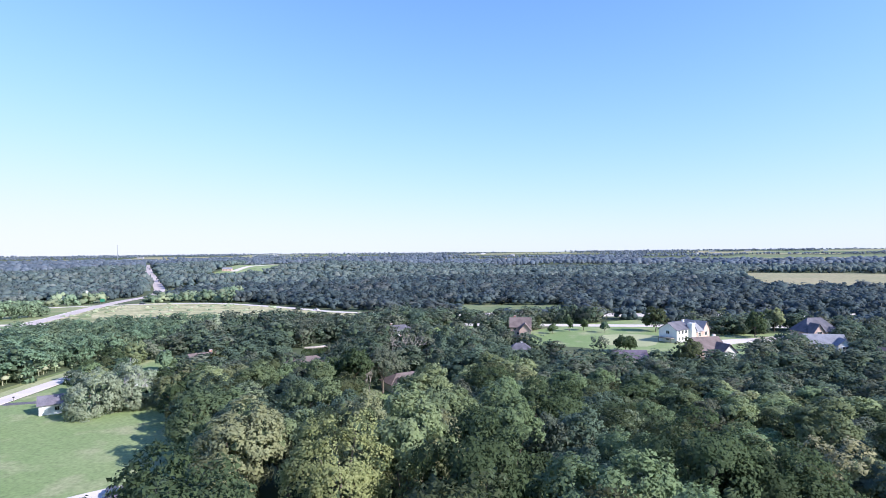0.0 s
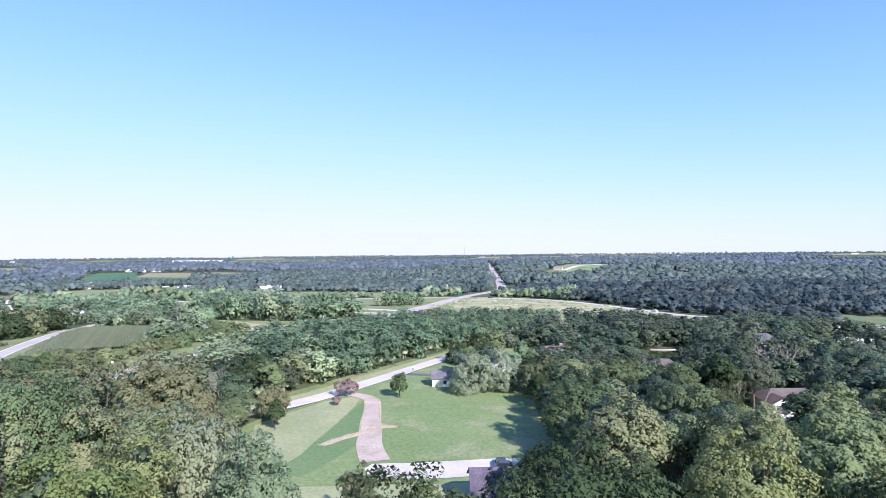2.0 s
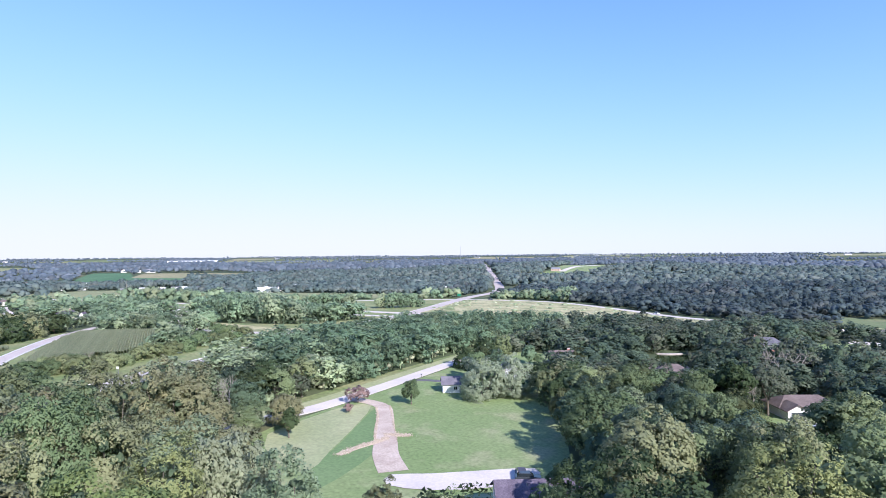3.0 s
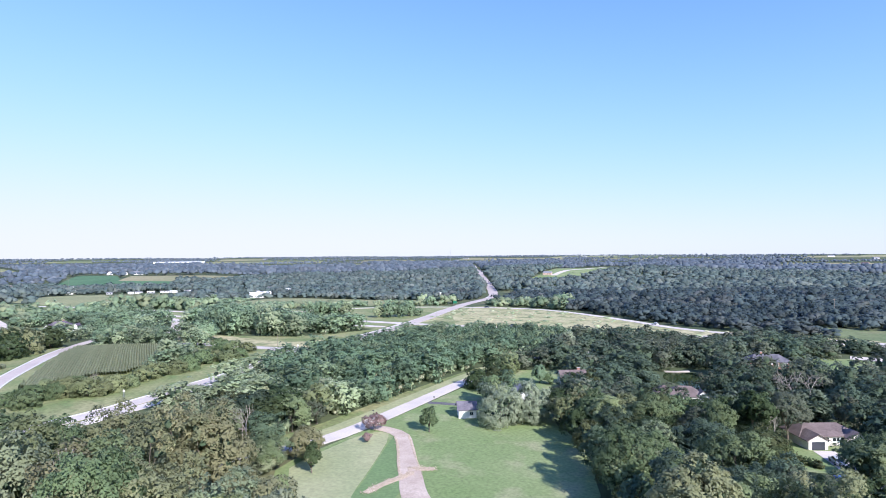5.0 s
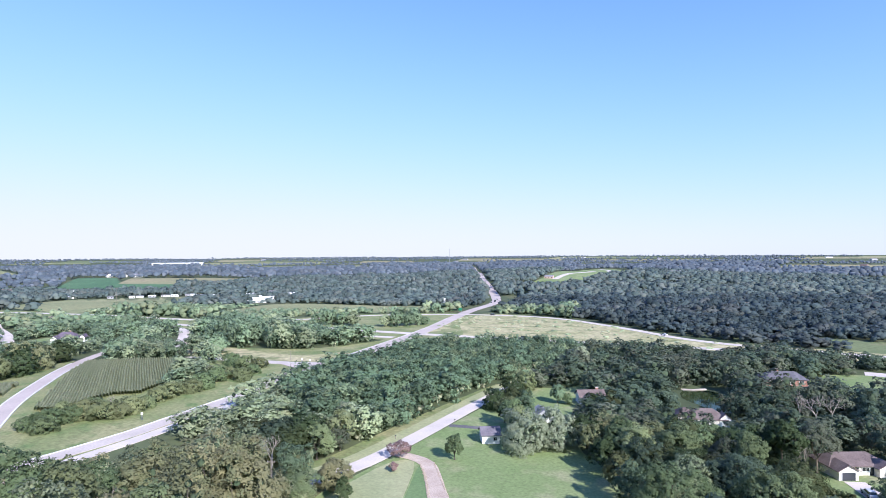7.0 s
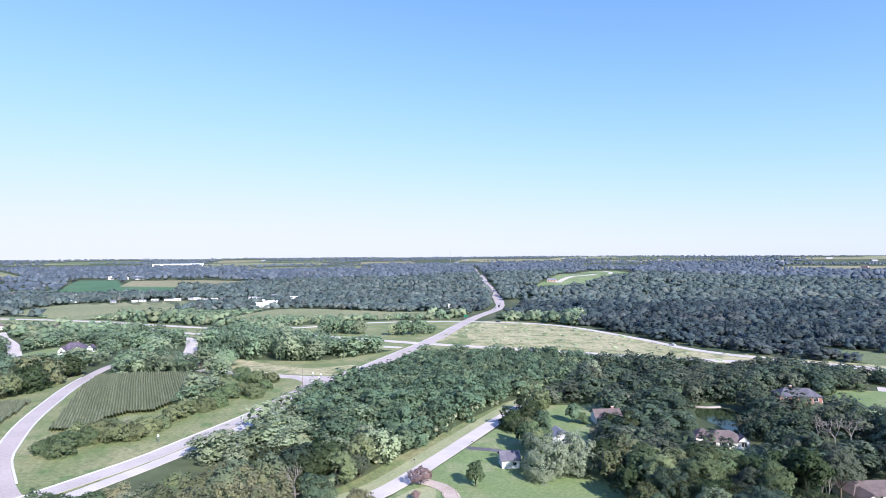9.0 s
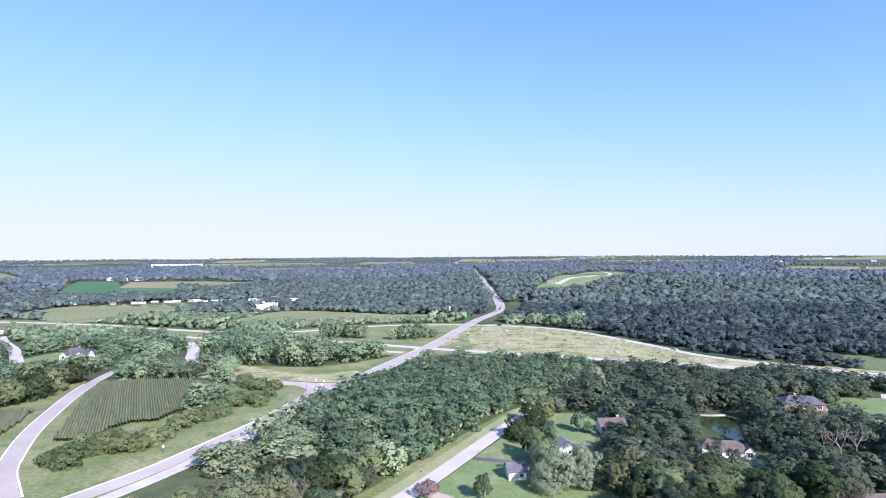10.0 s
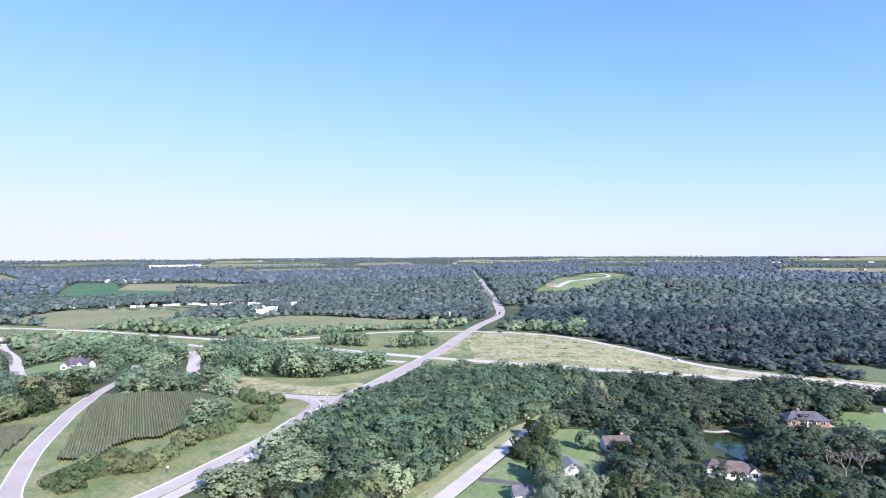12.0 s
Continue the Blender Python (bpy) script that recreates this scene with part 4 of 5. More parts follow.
# ---- corn in rows ----
def corn(name, poly, way, gap, label, seed):
    rng = np.random.default_rng(seed)
    way = np.array(way) / np.hypot(*way)
    side = np.array((-way[1], way[0]))
    poly = np.array(poly, float)
    mid = poly.mean(0)
    v, f, tint, n = [], [], [], 0
    for o in np.arange(-80, 80, gap):
        s = np.arange(-80, 80, 0.8)
        p = mid + o * side + s[:, None] * way + side * (2.2 * np.sin(s / 38))[:, None]
        ok = within(poly, p[:, 0], p[:, 1])
        edge = np.flatnonzero(np.diff(np.r_[0, ok.astype(int), 0]))
        for a, b in edge.reshape(-1, 2):
            if b - a < 4:
                continue
            q = p[a:b]
            m, z = len(q), land(*p[a:b].T)
            low, high = z, z + 1.8 + rng.uniform(-0.35, 0.35, m)
            w = 0.38 + rng.uniform(-0.12, 0.12, m)
            rows = [np.c_[q - side * (w + 0.02)[:, None], low], np.c_[q - side * (w + 0.1)[:, None], z + 1.0 + rng.uniform(-0.2, 0.2, m)], np.c_[q - side * (w * 0.7)[:, None], z + 1.5], np.c_[q + rng.normal(size=(m, 2)) * 0.12, high], np.c_[q + side * (w * 0.7)[:, None], z + 1.5], np.c_[q + side * (w + 0.1)[:, None], z + 1.0 + rng.uniform(-0.2, 0.2, m)], np.c_[q + side * (w + 0.02)[:, None], low]]
            v += rows
            i = np.arange(m - 1)
            for k in range(6):
                a0, b0 = n + k * m + i, n + (k + 1) * m + i
                f += [np.c_[a0, a0 + 1, b0 + 1], np.c_[a0, b0 + 1, b0]]
            tint.append(rng.uniform(0, 1, 7 * m))
            n += 7 * m
    me = triangles(name, np.concatenate(v), np.concatenate(f), [LEAF["corn"]], np.concatenate(tint))
    return tagged(new(name, me), label, "crop", kind="stuff")

corn("corn", [(-310, 147.5), (-297, 158.7), (-277.4, 169.1), (-258, 171), (-236.5, 162), (-241, 146.2), (-231, 134.4), (-224.8, 119.4), (-231, 114), (-231, 105), (-224.8, 95.8), (-235.5, 90), (-263.3, 110), (-292, 131)], (-0.81, 0.58), 0.95, "rows of tall green corn", 5)
corn("corn", [(-253, 79), (-268, 94), (-284, 107), (-294, 99), (-288, 82), (-262, 68)], (-0.78, 0.62), 0.95, "rows of tall green corn", 6)


# ---- buildings ----
def box(bm, x0, x1, y0, y1, z0, z1):
    v = [bm.verts.new(p) for p in ((x0, y0, z0), (x1, y0, z0), (x1, y1, z0), (x0, y1, z0), (x0, y0, z1), (x1, y0, z1), (x1, y1, z1), (x0, y1, z1))]
    for q in ((0, 1, 2, 3), (7, 6, 5, 4), (0, 4, 5, 1), (1, 5, 6, 2), (2, 6, 7, 3), (3, 7, 4, 0)):
        bm.faces.new([v[k] for k in q])


def boxed(x0, x1, y0, y1, z0, z1, edge=0.0):
    bm = bmesh.new()
    box(bm, x0, x1, y0, y1, z0, z1)
    if edge:
        bmesh.ops.bevel(bm, geom=bm.edges[:], offset=edge, segments=1, affect="EDGES")
    return bm


def body(top, w, d, eave, rise, wall, roof, at=(0, 0), ridge="x", hip=0.0, over=0.45):
    """Walls with their gables and a roof with thickness and overhang. hip: how far the ridge stops short of each end."""
    ox, oy = at
    turn = (lambda x, y: (ox + x, oy + y)) if ridge == "x" else (lambda x, y: (ox - y, oy + x))
    a, b = (w / 2, d / 2) if ridge == "x" else (d / 2, w / 2)
    bm = bmesh.new()
    low = [bm.verts.new((*turn(x, y), -0.3)) for x, y in ((-a, -b), (a, -b), (a, b), (-a, b))]
    high = [bm.verts.new((*turn(x, y), eave)) for x, y in ((-a, -b), (a, -b), (a, b), (-a, b))]
    peak = [] if hip else [bm.verts.new((*turn(x, 0), eave + rise)) for x in (a, -a)]
    for k in range(4):
        extra = [peak[0]] if peak and k == 1 else [peak[1]] if peak and k == 3 else []
        bm.faces.new([low[k], low[(k + 1) % 4], high[(k + 1) % 4], *extra, high[k]])
    bm.faces.new(low[::-1])
    part("wall", bm, wall, top)
    bm = bmesh.new()
    A, B, drop, t = a + over, b + over, eave - rise * over / b, 0.16
    end = (a + over) if not hip else a - hip
    rows = []
    for lift in (0.03, 0.03 + t):
        c = [bm.verts.new((*turn(x, y), drop + lift)) for x, y in ((-A, -B), (A, -B), (A, B), (-A, B))]
        p = [bm.verts.new((*turn(x, 0), eave + rise + lift)) for x in (-end, end)]
        rows.append((c, p))
        for q in ((c[0], c[1], p[1], p[0]), (c[2], c[3], p[0], p[1])):
            bm.faces.new(q)
        if hip:
            bm.faces.new((c[1], c[2], p[1]))
            bm.faces.new((c[3], c[0], p[0]))
    (c0, p0), (c1, p1) = rows
    if hip:
        for k in range(4):
            bm.faces.new((c0[k], c0[(k + 1) % 4], c1[(k + 1) % 4], c1[k]))
    else:
        for q in (("c", 0, "c", 1), ("c", 1, "p", 1), ("p", 1, "c", 2), ("c", 2, "c", 3), ("c", 3, "p", 0), ("p", 0, "c", 0)):
            lo = [(c0 if q[k] == "c" else p0)[q[k + 1]] for k in (0, 2)]
            hi = [(c1 if q[k] == "c" else p1)[q[k + 1]] for k in (0, 2)]
            bm.faces.new((lo[0], lo[1], hi[1], hi[0]))
    part("roof", bm, roof, top)


def opening(top, name, x, y, z, w, h, face, mat, trim=TRIM):
    """A window, door or garage door proud of a wall. face: degrees by which its front is turned from facing -y."""
    m = pose(x, y, z, 0, 0, face)
    bm = bmesh.new()
    for x0, x1, z0, z1 in ((-w / 2 - 0.12, -w / 2, -0.1, h + 0.12), (w / 2, w / 2 + 0.12, -0.1, h + 0.12), (-w / 2, w / 2, h, h + 0.12), (-w / 2, w / 2, -0.1, 0.0)):
        box(bm, x0, x1, -0.09, 0.04, z0, z1)
    bm.transform(m)
    frame_ob = part(name, bm, trim, top)
    bm = boxed(-w / 2, w / 2, -0.05, 0.03, 0, h)
    bm.transform(m)
    part("pane" if mat is GLASS else "panel", bm, mat, frame_ob)
    if mat is GLASS and w > 0.8:
        bm = boxed(-0.03, 0.03, -0.07, 0.0, 0, h)
        bm.transform(m)
        part("glazing_bar", bm, trim, frame_ob)


def chimney(top, x, y, z0, z1, mat, s=0.45):
    ob = part("chimney", boxed(x - s, x + s, y - s * 0.8, y + s * 0.8, z0, z1), mat, top)
    part("cap", boxed(x - s - 0.08, x + s + 0.08, y - s * 0.8 - 0.08, y + s * 0.8 + 0.08, z1, z1 + 0.15), CONCRETE, ob)


def stand_house(top, x, y, turn, label, category="house", group=""):
    top.matrix_world = pose(x, y, float(land(x, y)) + 0.05, 0, 0, turn) @ Matrix.Diagonal((*top.scale, 1))
    return tagged(top, label, category, group)


# the white shed by the lane
t = new("shed")
body(t, 5.0, 5.4, 2.5, 1.5, WHITE, surface("lilac_shingles", (0.145, 0.13, 0.155), (0.195, 0.178, 0.2), 0.4, 3.5, 0.9, grain=0.3))
opening(t, "window", 1.1, -2.7, 0.9, 0.9, 0.9, 0, GLASS, WHITE)
opening(t, "window", -2.5, 0.4, 1.0, 0.8, 0.8, -90, GLASS, WHITE)
opening(t, "door", -1.2, -2.7, 0.0, 1.0, 2.0, 0, TRIM)
stand_house(t, -94.2, 140.3, 34, "small white shed with a grey shingle roof", "shed")
t = new("garage")
body(t, 6.0, 5.6, 2.3, 1.7, BARN, ROOF_GREY, ridge="y")
opening(t, "garage_door", 0, -2.8, 0, 2.8, 2.0, 0, TRIM)
opening(t, "window", 3.0, 0.5, 1.0, 0.9, 0.9, 90, GLASS)
stand_house(t, -88.2, 166.5, 38, "small garage with a grey gable roof among trees", "garage")
t = new("house")
body(t, 9.0, 6.0, 2.7, 1.8, WHITE, ROOF_BROWN)
body(t, 4.0, 4.0, 2.7, 1.5, WHITE, ROOF_BROWN, (-1.5, -5.0), "y")
for x in (-3.6, 1.6, 3.4):
    opening(t, "window", x, -3.0, 1.1, 1.1, 1.3, 0, GLASS)
opening(t, "window", -1.5, -7.0, 1.1, 1.4, 1.3, 0, GLASS)
opening(t, "door", 0.9, -5.2, 0.1, 0.9, 2.0, 90, PAINT["dark"])
chimney(t, 2.4, 0.4, 3.4, 5.2, BRICK)
stand_house(t, -80.5, 195.5, 32, "white house with brown roof half hidden by trees")
# hip-roofed house by the pond
t = new("house")
body(t, 13.0, 9.0, 2.5, 2.6, CREAM, ROOF_BROWN, hip=4.0)
body(t, 6.0, 6.6, 2.7, 2.0, CREAM, ROOF_BROWN, (-7.0, 2.4), hip=2.6)
body(t, 4.0, 4.2, 2.7, 1.7, WHITE, ROOF_BROWN, (5.8, -2.6), "y", over=0.3)
for x in (-4.6, -2.0, 1.0):
    opening(t, "window", x, -4.5, 0.9, 1.3, 1.3, 0, GLASS)
opening(t, "window", 5.8, -4.7, 0.9, 1.6, 1.4, 0, GLASS)
for y in (-0.5, 2.4):
    opening(t, "window", 6.5, y, 0.8, 1.5, 1.5, 90, GLASS)
opening(t, "door", -0.4, -4.5, 0, 1.0, 2.1, 0, PAINT["dark"])
part("patio", boxed(-11.5, -5.0, -3.6, -1.2, -0.3, 0.08), CONCRETE, t)
part("deck", boxed(6.6, 9.2, 0.5, 4.2, -0.3, 0.5), POLE, t)
t.scale = (0.82, 0.82, 0.86)
stand_house(t, -42.6, 188.5, 20, "long cream house with a brown hipped roof")
# cream house with a projecting gable
t = new("house")
body(t, 12.0, 7.4, 2.6, 2.1, CREAM, ROOF_BROWN, hip=2.6)
body(t, 3.8, 4.2, 2.6, 1.4, CREAM, ROOF_BROWN, (-4.0, -4.6), "y")
body(t, 3.6, 2.6, 2.6, 1.3, CREAM, ROOF_BROWN, (4.6, -4.2), "y")
opening(t, "garage_door", -4.0, -6.7, 0, 2.6, 2.1, 0, PAINT["dark"])
opening(t, "window", -0.9, -3.7, 0.9, 1.3, 1.2, 0, GLASS)
opening(t, "window", 1.2, -3.7, 1.1, 1.5, 0.9, 0, GLASS)
opening(t, "door", 2.4, -3.7, 0, 1.0, 2.1, 0, PAINT["dark"])
opening(t, "window", 4.6, -5.5, 0.9, 1.2, 1.3, 0, GLASS)
opening(t, "window", 6.0, -1.0, 0.9, 1.3, 1.2, 90, GLASS)
t.scale = (1.2, 1.0, 0.9)
stand_house(t, -8.6, 162.8, 30, "cream house with a brown gable roof and garage")
# brick house
t = new("house")
body(t, 15.5, 8.0, 2.7, 2.3, BRICK, ROOF_DARK, hip=3.2)
for x in (-5.6, -2.4, 2.0, 5.4):
    opening(t, "window", x, -4.0, 0.8, 1.5, 1.3, 0, GLASS)
opening(t, "door", 0.0, -4.0, 0, 1.0, 2.1, 0, TRIM)
opening(t, "window", 7.75, 0, 0.9, 1.6, 1.2, 90, GLASS)
for y in (-2.6, 2.4):
    opening(t, "window", 7.75, y, 0.9, 1.1, 1.2, 90, GLASS)
part("porch", boxed(7.8, 10.2, -3.0, 3.0, -0.3, 0.15), CONCRETE, t)
chimney(t, -2.0, 0.5, 3.8, 5.8, BRICK)
stand_house(t, -20.5, 261.0, 22, "red brick house with a dark hipped roof beside a lawn")
# house under the trees by the yard
t = new("house")
body(t, 15.0, 9.0, 3.0, 2.4, CREAM, ROOF_PLUM)
opening(t, "window", -7.5, 1.2, 1.0, 1.2, 1.2, -90, GLASS)
opening(t, "garage_door", -4.4, 4.5, 0, 4.4, 2.2, 180, TRIM)
opening(t, "window", 1.0, 4.5, 1.0, 1.3, 1.2, 180, GLASS)
opening(t, "window", 4.4, 4.5, 1.0, 1.3, 1.2, 180, GLASS)
for x in (-5.0, -1.6, 3.0):
    opening(t, "window", x, -4.5, 1.0, 1.3, 1.2, 0, GLASS)
part("vent_pipe", boxed(-3.2, -3.05, -1.2, -1.05, 4.4, 5.4), STEEL, t)
stand_house(t, -42.4, 79.8, 33, "house with a plum-grey shingle roof in tree shade")
# hill house
t = new("house")
body(t, 17.0, 11.0, 3.2, 4.2, CREAM, ROOF_PLUM, hip=5.0)
body(t, 5.0, 5.0, 3.1, 2.4, WHITE, ROOF_PLUM, (-5.4, -6.4), "y")
body(t, 5.0, 4.4, 3.1, 2.4, WHITE, ROOF_PLUM, (5.0, -6.2), "y")
body(t, 4.4, 6.0, 3.0, 2.4, WHITE, ROOF_PLUM, (11.4, 0.6), "y")
for x in (-5.4, 5.0):
    opening(t, "window", x, -8.9 if x < 0 else -8.4, 0.9, 1.8, 1.5, 0, GLASS)
for x in (-1.6, 1.6):
    opening(t, "window", x, -5.5, 0.9, 1.4, 1.5, 0, GLASS)
opening(t, "garage_door", 11.4, -2.4, 0, 3.0, 2.2, 0, TRIM)
chimney(t, 1.5, 1.5, 5.6, 8.2, BRICK)
t.scale = (0.82, 0.82, 0.82)
stand_house(t, -407, 188, 40, "large pale house with a plum-grey hipped roof")
# east houses
t = new("house")
body(t, 9.0, 8.0, 4.4, 3.6, PINKBRICK, ROOF_BROWN)
body(t, 5.0, 5.0, 3.4, 2.8, PINKBRICK, ROOF_BROWN, (2.0, -5.8), "y")
for x, z in ((-3.0, 0.9), (-1.0, 0.9), (-2.6, 2.9)):
    opening(t, "window", x, -4.0, z, 1.1, 1.2, 0, GLASS)
opening(t, "window", 4.5, 0.5, 2.9, 1.2, 1.2, 90, GLASS)
opening(t, "garage_door", 4.5, -2.0, 0, 2.6, 2.1, 90, TRIM)
opening(t, "window", 2.0, -8.3, 0.9, 1.4, 1.3, 0, GLASS)
chimney(t, -2.5, 0.6, 6.6, 8.8, BRICK)
stand_house(t, 36, 260, -8, "pink brick house with steep brown gable roofs")
t = new("house")
body(t, 10.0, 8.0, 5.2, 2.6, WHITE, ROOF_DARK)
for k, x in enumerate((8.5, 14.0, 19.5)):
    body(t, 6.0, 9.0, 3.4, 3.4, WHITE if k < 1 else PINKBRICK, ROOF_GREY, (x, 1.0), "y", hip=2.2 if k == 1 else 0.0)
part("stair_tower", boxed(4.2, 6.6, -5.6, -3.4, -0.3, 7.4, 0.05), WHITE, t)
for x in (-3.2, -0.6, 2.0):
    for z in (0.9, 3.4):
        opening(t, "window", x, -4.0, z, 1.3, 1.3, 0, GLASS)
for x in (8.5, 14.0, 19.5):
    opening(t, "window", x, -3.5, 0.9, 1.8, 1.6, 0, GLASS)
for z in (0.9, 3.4):
    opening(t, "window", -5.0, 0.0, z, 1.4, 1.3, -90, GLASS)
part("deck", boxed(-7.6, -5.1, -3.0, 3.0, 1.8, 2.1), POLE, t)
for y in (-2.8, 2.8):
    part("deck_post", boxed(-7.5, -7.3, y - 0.1, y + 0.1, -0.3, 1.8), POLE, t)
chimney(t, 11.2, 2.4, 5.2, 7.8, TRIM)
stand_house(t, 97.5, 240, 38, "large white house with grey gables and a stair tower")
t = new("house")
body(t, 11.0, 9.0, 3.0, 4.0, PINKBRICK, ROOF_BROWN, hip=0.01)
body(t, 5.5, 6.0, 2.9, 2.6, CREAM, ROOF_BROWN, (3.2, -5.6), "y")
opening(t, "garage_door", 3.2, -8.6, 0, 3.6, 2.1, 0, TRIM)
opening(t, "window", -2.6, -4.5, 0.9, 1.5, 1.3, 0, GLASS)
opening(t, "window", 5.5, 1.0, 0.9, 1.4, 1.3, 90, GLASS)
chimney(t, 4.4, 1.0, 5.0, 7.6, TRIM)
stand_house(t, 93.5, 203.5, 12, "pink brick house with a steep brown roof")
t = new("house")
body(t, 15.0, 10.0, 3.2, 5.0, PINKBRICK, ROOF_DARK, hip=4.4)
body(t, 5.0, 5.0, 3.2, 3.4, PINKBRICK, ROOF_DARK, (-4.2, -6.0), "y")
for x in (0.6, 3.4, 6.0):
    opening(t, "window", x, -5.0, 0.9, 1.5, 1.5, 0, GLASS)
opening(t, "window", -4.2, -8.5, 1.0, 2.0, 2.4, 0, GLASS)
stand_house(t, 160, 246, 4, "brick house with a steep dark hipped roof")
t = new("house")
body(t, 13.0, 8.0, 3.0, 2.8, CREAM, ROOF_GREY)
body(t, 4.6, 5.0, 3.0, 2.0, WHITE, ROOF_GREY, (4.6, -4.8), "y")
for x in (-4.6, -1.8, 1.2):
    opening(t, "window", x, -4.0, 0.9, 1.4, 1.3, 0, GLASS)
opening(t, "window", 4.6, -7.3, 0.9, 1.8, 1.5, 0, GLASS)
stand_house(t, 143, 215, -14, "low cream house with a pale grey roof")
t = new("house")
body(t, 10.0, 8.0, 3.2, 3.4, WHITE, ROOF_BROWN, ridge="y")
body(t, 6.0, 6.0, 3.0, 2.2, WHITE, ROOF_BROWN, (6.5, 1.0))
opening(t, "window", 0, -4.0, 1.0, 1.6, 1.4, 0, GLASS)
stand_house(t, 140, 178, 20, "white house with brown gable roof among trees")
t = new("house")
body(t, 10.5, 7.0, 2.8, 2.0, CREAM, ROOF_PLUM)
for x in (-3.4, 0, 3.2):
    opening(t, "window", x, -3.5, 0.9, 1.2, 1.2, 0, GLASS)
for x in (-4.0, -2.0, 0.0, 2.0, 4.0):
    part("roof_vent", boxed(x - 0.15, x + 0.15, 0.4, 0.7, 4.4, 4.9), ROOF_DARK, t)
stand_house(t, 62.5, 191, -6, "low house with a long plum-grey roof in the trees")
t = new("house")
body(t, 7.0, 6.0, 2.8, 1.7, PINKBRICK, ROOF_DARK, hip=2.0)
opening(t, "window", -1.6, -3.0, 0.9, 1.2, 1.2, 0, GLASS)
opening(t, "window", 1.6, -3.0, 0.9, 1.2, 1.2, 0, GLASS)
chimney(t, 0.5, 0.4, 3.4, 5.0, TRIM, 0.3)
stand_house(t, 29, 210, -5, "small brick house with a dark slate-coloured roof")


# ---- far buildings ----
def far_house(x, y, turn, w, d, eave, rise, wall, roof, label, category="house", group="far buildings", name="house", clear=0.6, windows=True):
    t = new(name)
    body(t, w, d, eave, rise, wall, roof, over=0.3)
    n = max(2, int(w / 4)) if windows else 0
    for k in range(n):
        opening(t, "window", (k + 0.5 - n / 2) * w / n, -d / 2, 0.9, min(1.5, w / n * 0.4), 1.2, 0, GLASS, wall)
    CLEAR.append((x, y, max(w, d) * clear))
    CLEAR.append((x * 0.985, y * 0.985, max(w, d) * clear * 0.8))
    if clear > 0.8:
        CLEAR.append((x * 0.96, y * 0.96, max(w, d) * clear * 0.7))
    return stand_house(t, x, y, turn, label, category, group)


rng = np.random.default_rng(3)
for k, (x, y) in enumerate([(-990.3, 442.6), (-992.1, 455.9), (-957.9, 474), (-901.6, 503.2), (-882.8, 525.4), (-882.3, 538), (-874.5, 553.6), (-864.1, 569.9), (-855.2, 579.5), (-847.9, 598.9), (-838.2, 603.2), (-817.1, 601.7), (-802.2, 608.1), (-794.6, 621.6), (-788.3, 634.2), (-773.7, 639.9), (-761.1, 649.6), (-750.1, 653.7)]):
    far_house(x, y, 40 + rng.uniform(-25, 25), rng.uniform(7, 13), 4.2, 2.6, 0.8, WHITE if k % 3 else BARN, ROOF_GREY if k % 2 else TRIM, "white mobile home at the edge of the hay field", "mobile home", "mobile homes", "mobile_home", 0.9)
for x, y, w, d, h in ((-607, 524.6, 24, 13, 5), (-679, 584.4, 20, 11, 4), (-643.1, 577.2, 18, 11, 4), (-658.8, 624, 14, 9, 4), (-715.8, 601.8, 12, 8, 4), (-676.3, 656.5, 12, 9, 4)):
    far_house(x, y, rng.uniform(20, 60), w, d, h, 1.6, WHITE, TRIM, "white commercial building among trees", "building", "roadside buildings", "building", 1.1)
for x, y in ((-518.3, 229.8), (-551.5, 226.9), (-584.4, 227.2), (-535.6, 246.9), (-979.2, 453.3), (-1492.5, 843), (-1419.3, 872.7), (-1448.5, 855.2), (-364.4, 973.7), (451, 1234.6), (462.9, 1242.3), (668.2, 1560.4), (-639.9, 642.2), (-740, 679), (-1064.4, 530), (-1199, 494.5), (-181.7, 1183), (-59.1, 1373.4), (-20.3, 1411.5), (120, 1699.5), (-700.1, 1900.4), (-300, 2100.3), (250.1, 2300.4), (600.1, 2500.2), (-1300.3, 1500.4), (-1700.3, 1350.3), (-1900.3, 1100.2), (-1602.2, 901.3)):
    big = 1.0 + 0.5 * (math.hypot(x, y) > 1100)
    far_house(x, y, rng.uniform(-40, 60), rng.uniform(11, 16) * big, rng.uniform(7, 9) * big, 3.2 * big, 2.4 * big, WHITE if rng.random() < 0.7 else PINKBRICK, ROOF_GREY if rng.random() < 0.5 else ROOF_BROWN, "pale house far off among the trees")
for k in range(18):
    r, a = rng.uniform(2600, 4400), radians(rng.uniform(-70, 38))
    far_house(r * math.sin(a), r * math.cos(a), rng.uniform(-40, 60), rng.uniform(16, 45), rng.uniform(10, 16), rng.uniform(4, 6), 3.0, WHITE if k % 2 else BARN, ROOF_GREY, "pale barn far off on the plain", "barn", "far barns", "barn", 1.2, False)
far_house(-2430.6, 1711, 55, 220, 60, 10, 3, WHITE, TRIM, "long white warehouse on the far plain", "warehouse", "far buildings", "warehouse")


# ---- poles and signs ----
def pole_thing(x, y, tall, arm, label):
    t = new("utility_pole")
    bm = bmesh.new()
    limb(bm, (0, 0, -0.5), (0, 0, tall), 0.16, 0.1, 8)
    part("pole", bm, POLE, t)
    if arm:
        part("crossarm", boxed(-arm, arm, -0.07, 0.07, tall - 0.9, tall - 0.72), POLE, t)
        for k in (-0.9, 0.0, 0.9):
            bm = bmesh.new()
            limb(bm, (k * arm, 0, tall - 0.72), (k * arm, 0, tall - 0.5), 0.05, 0.04, 6)
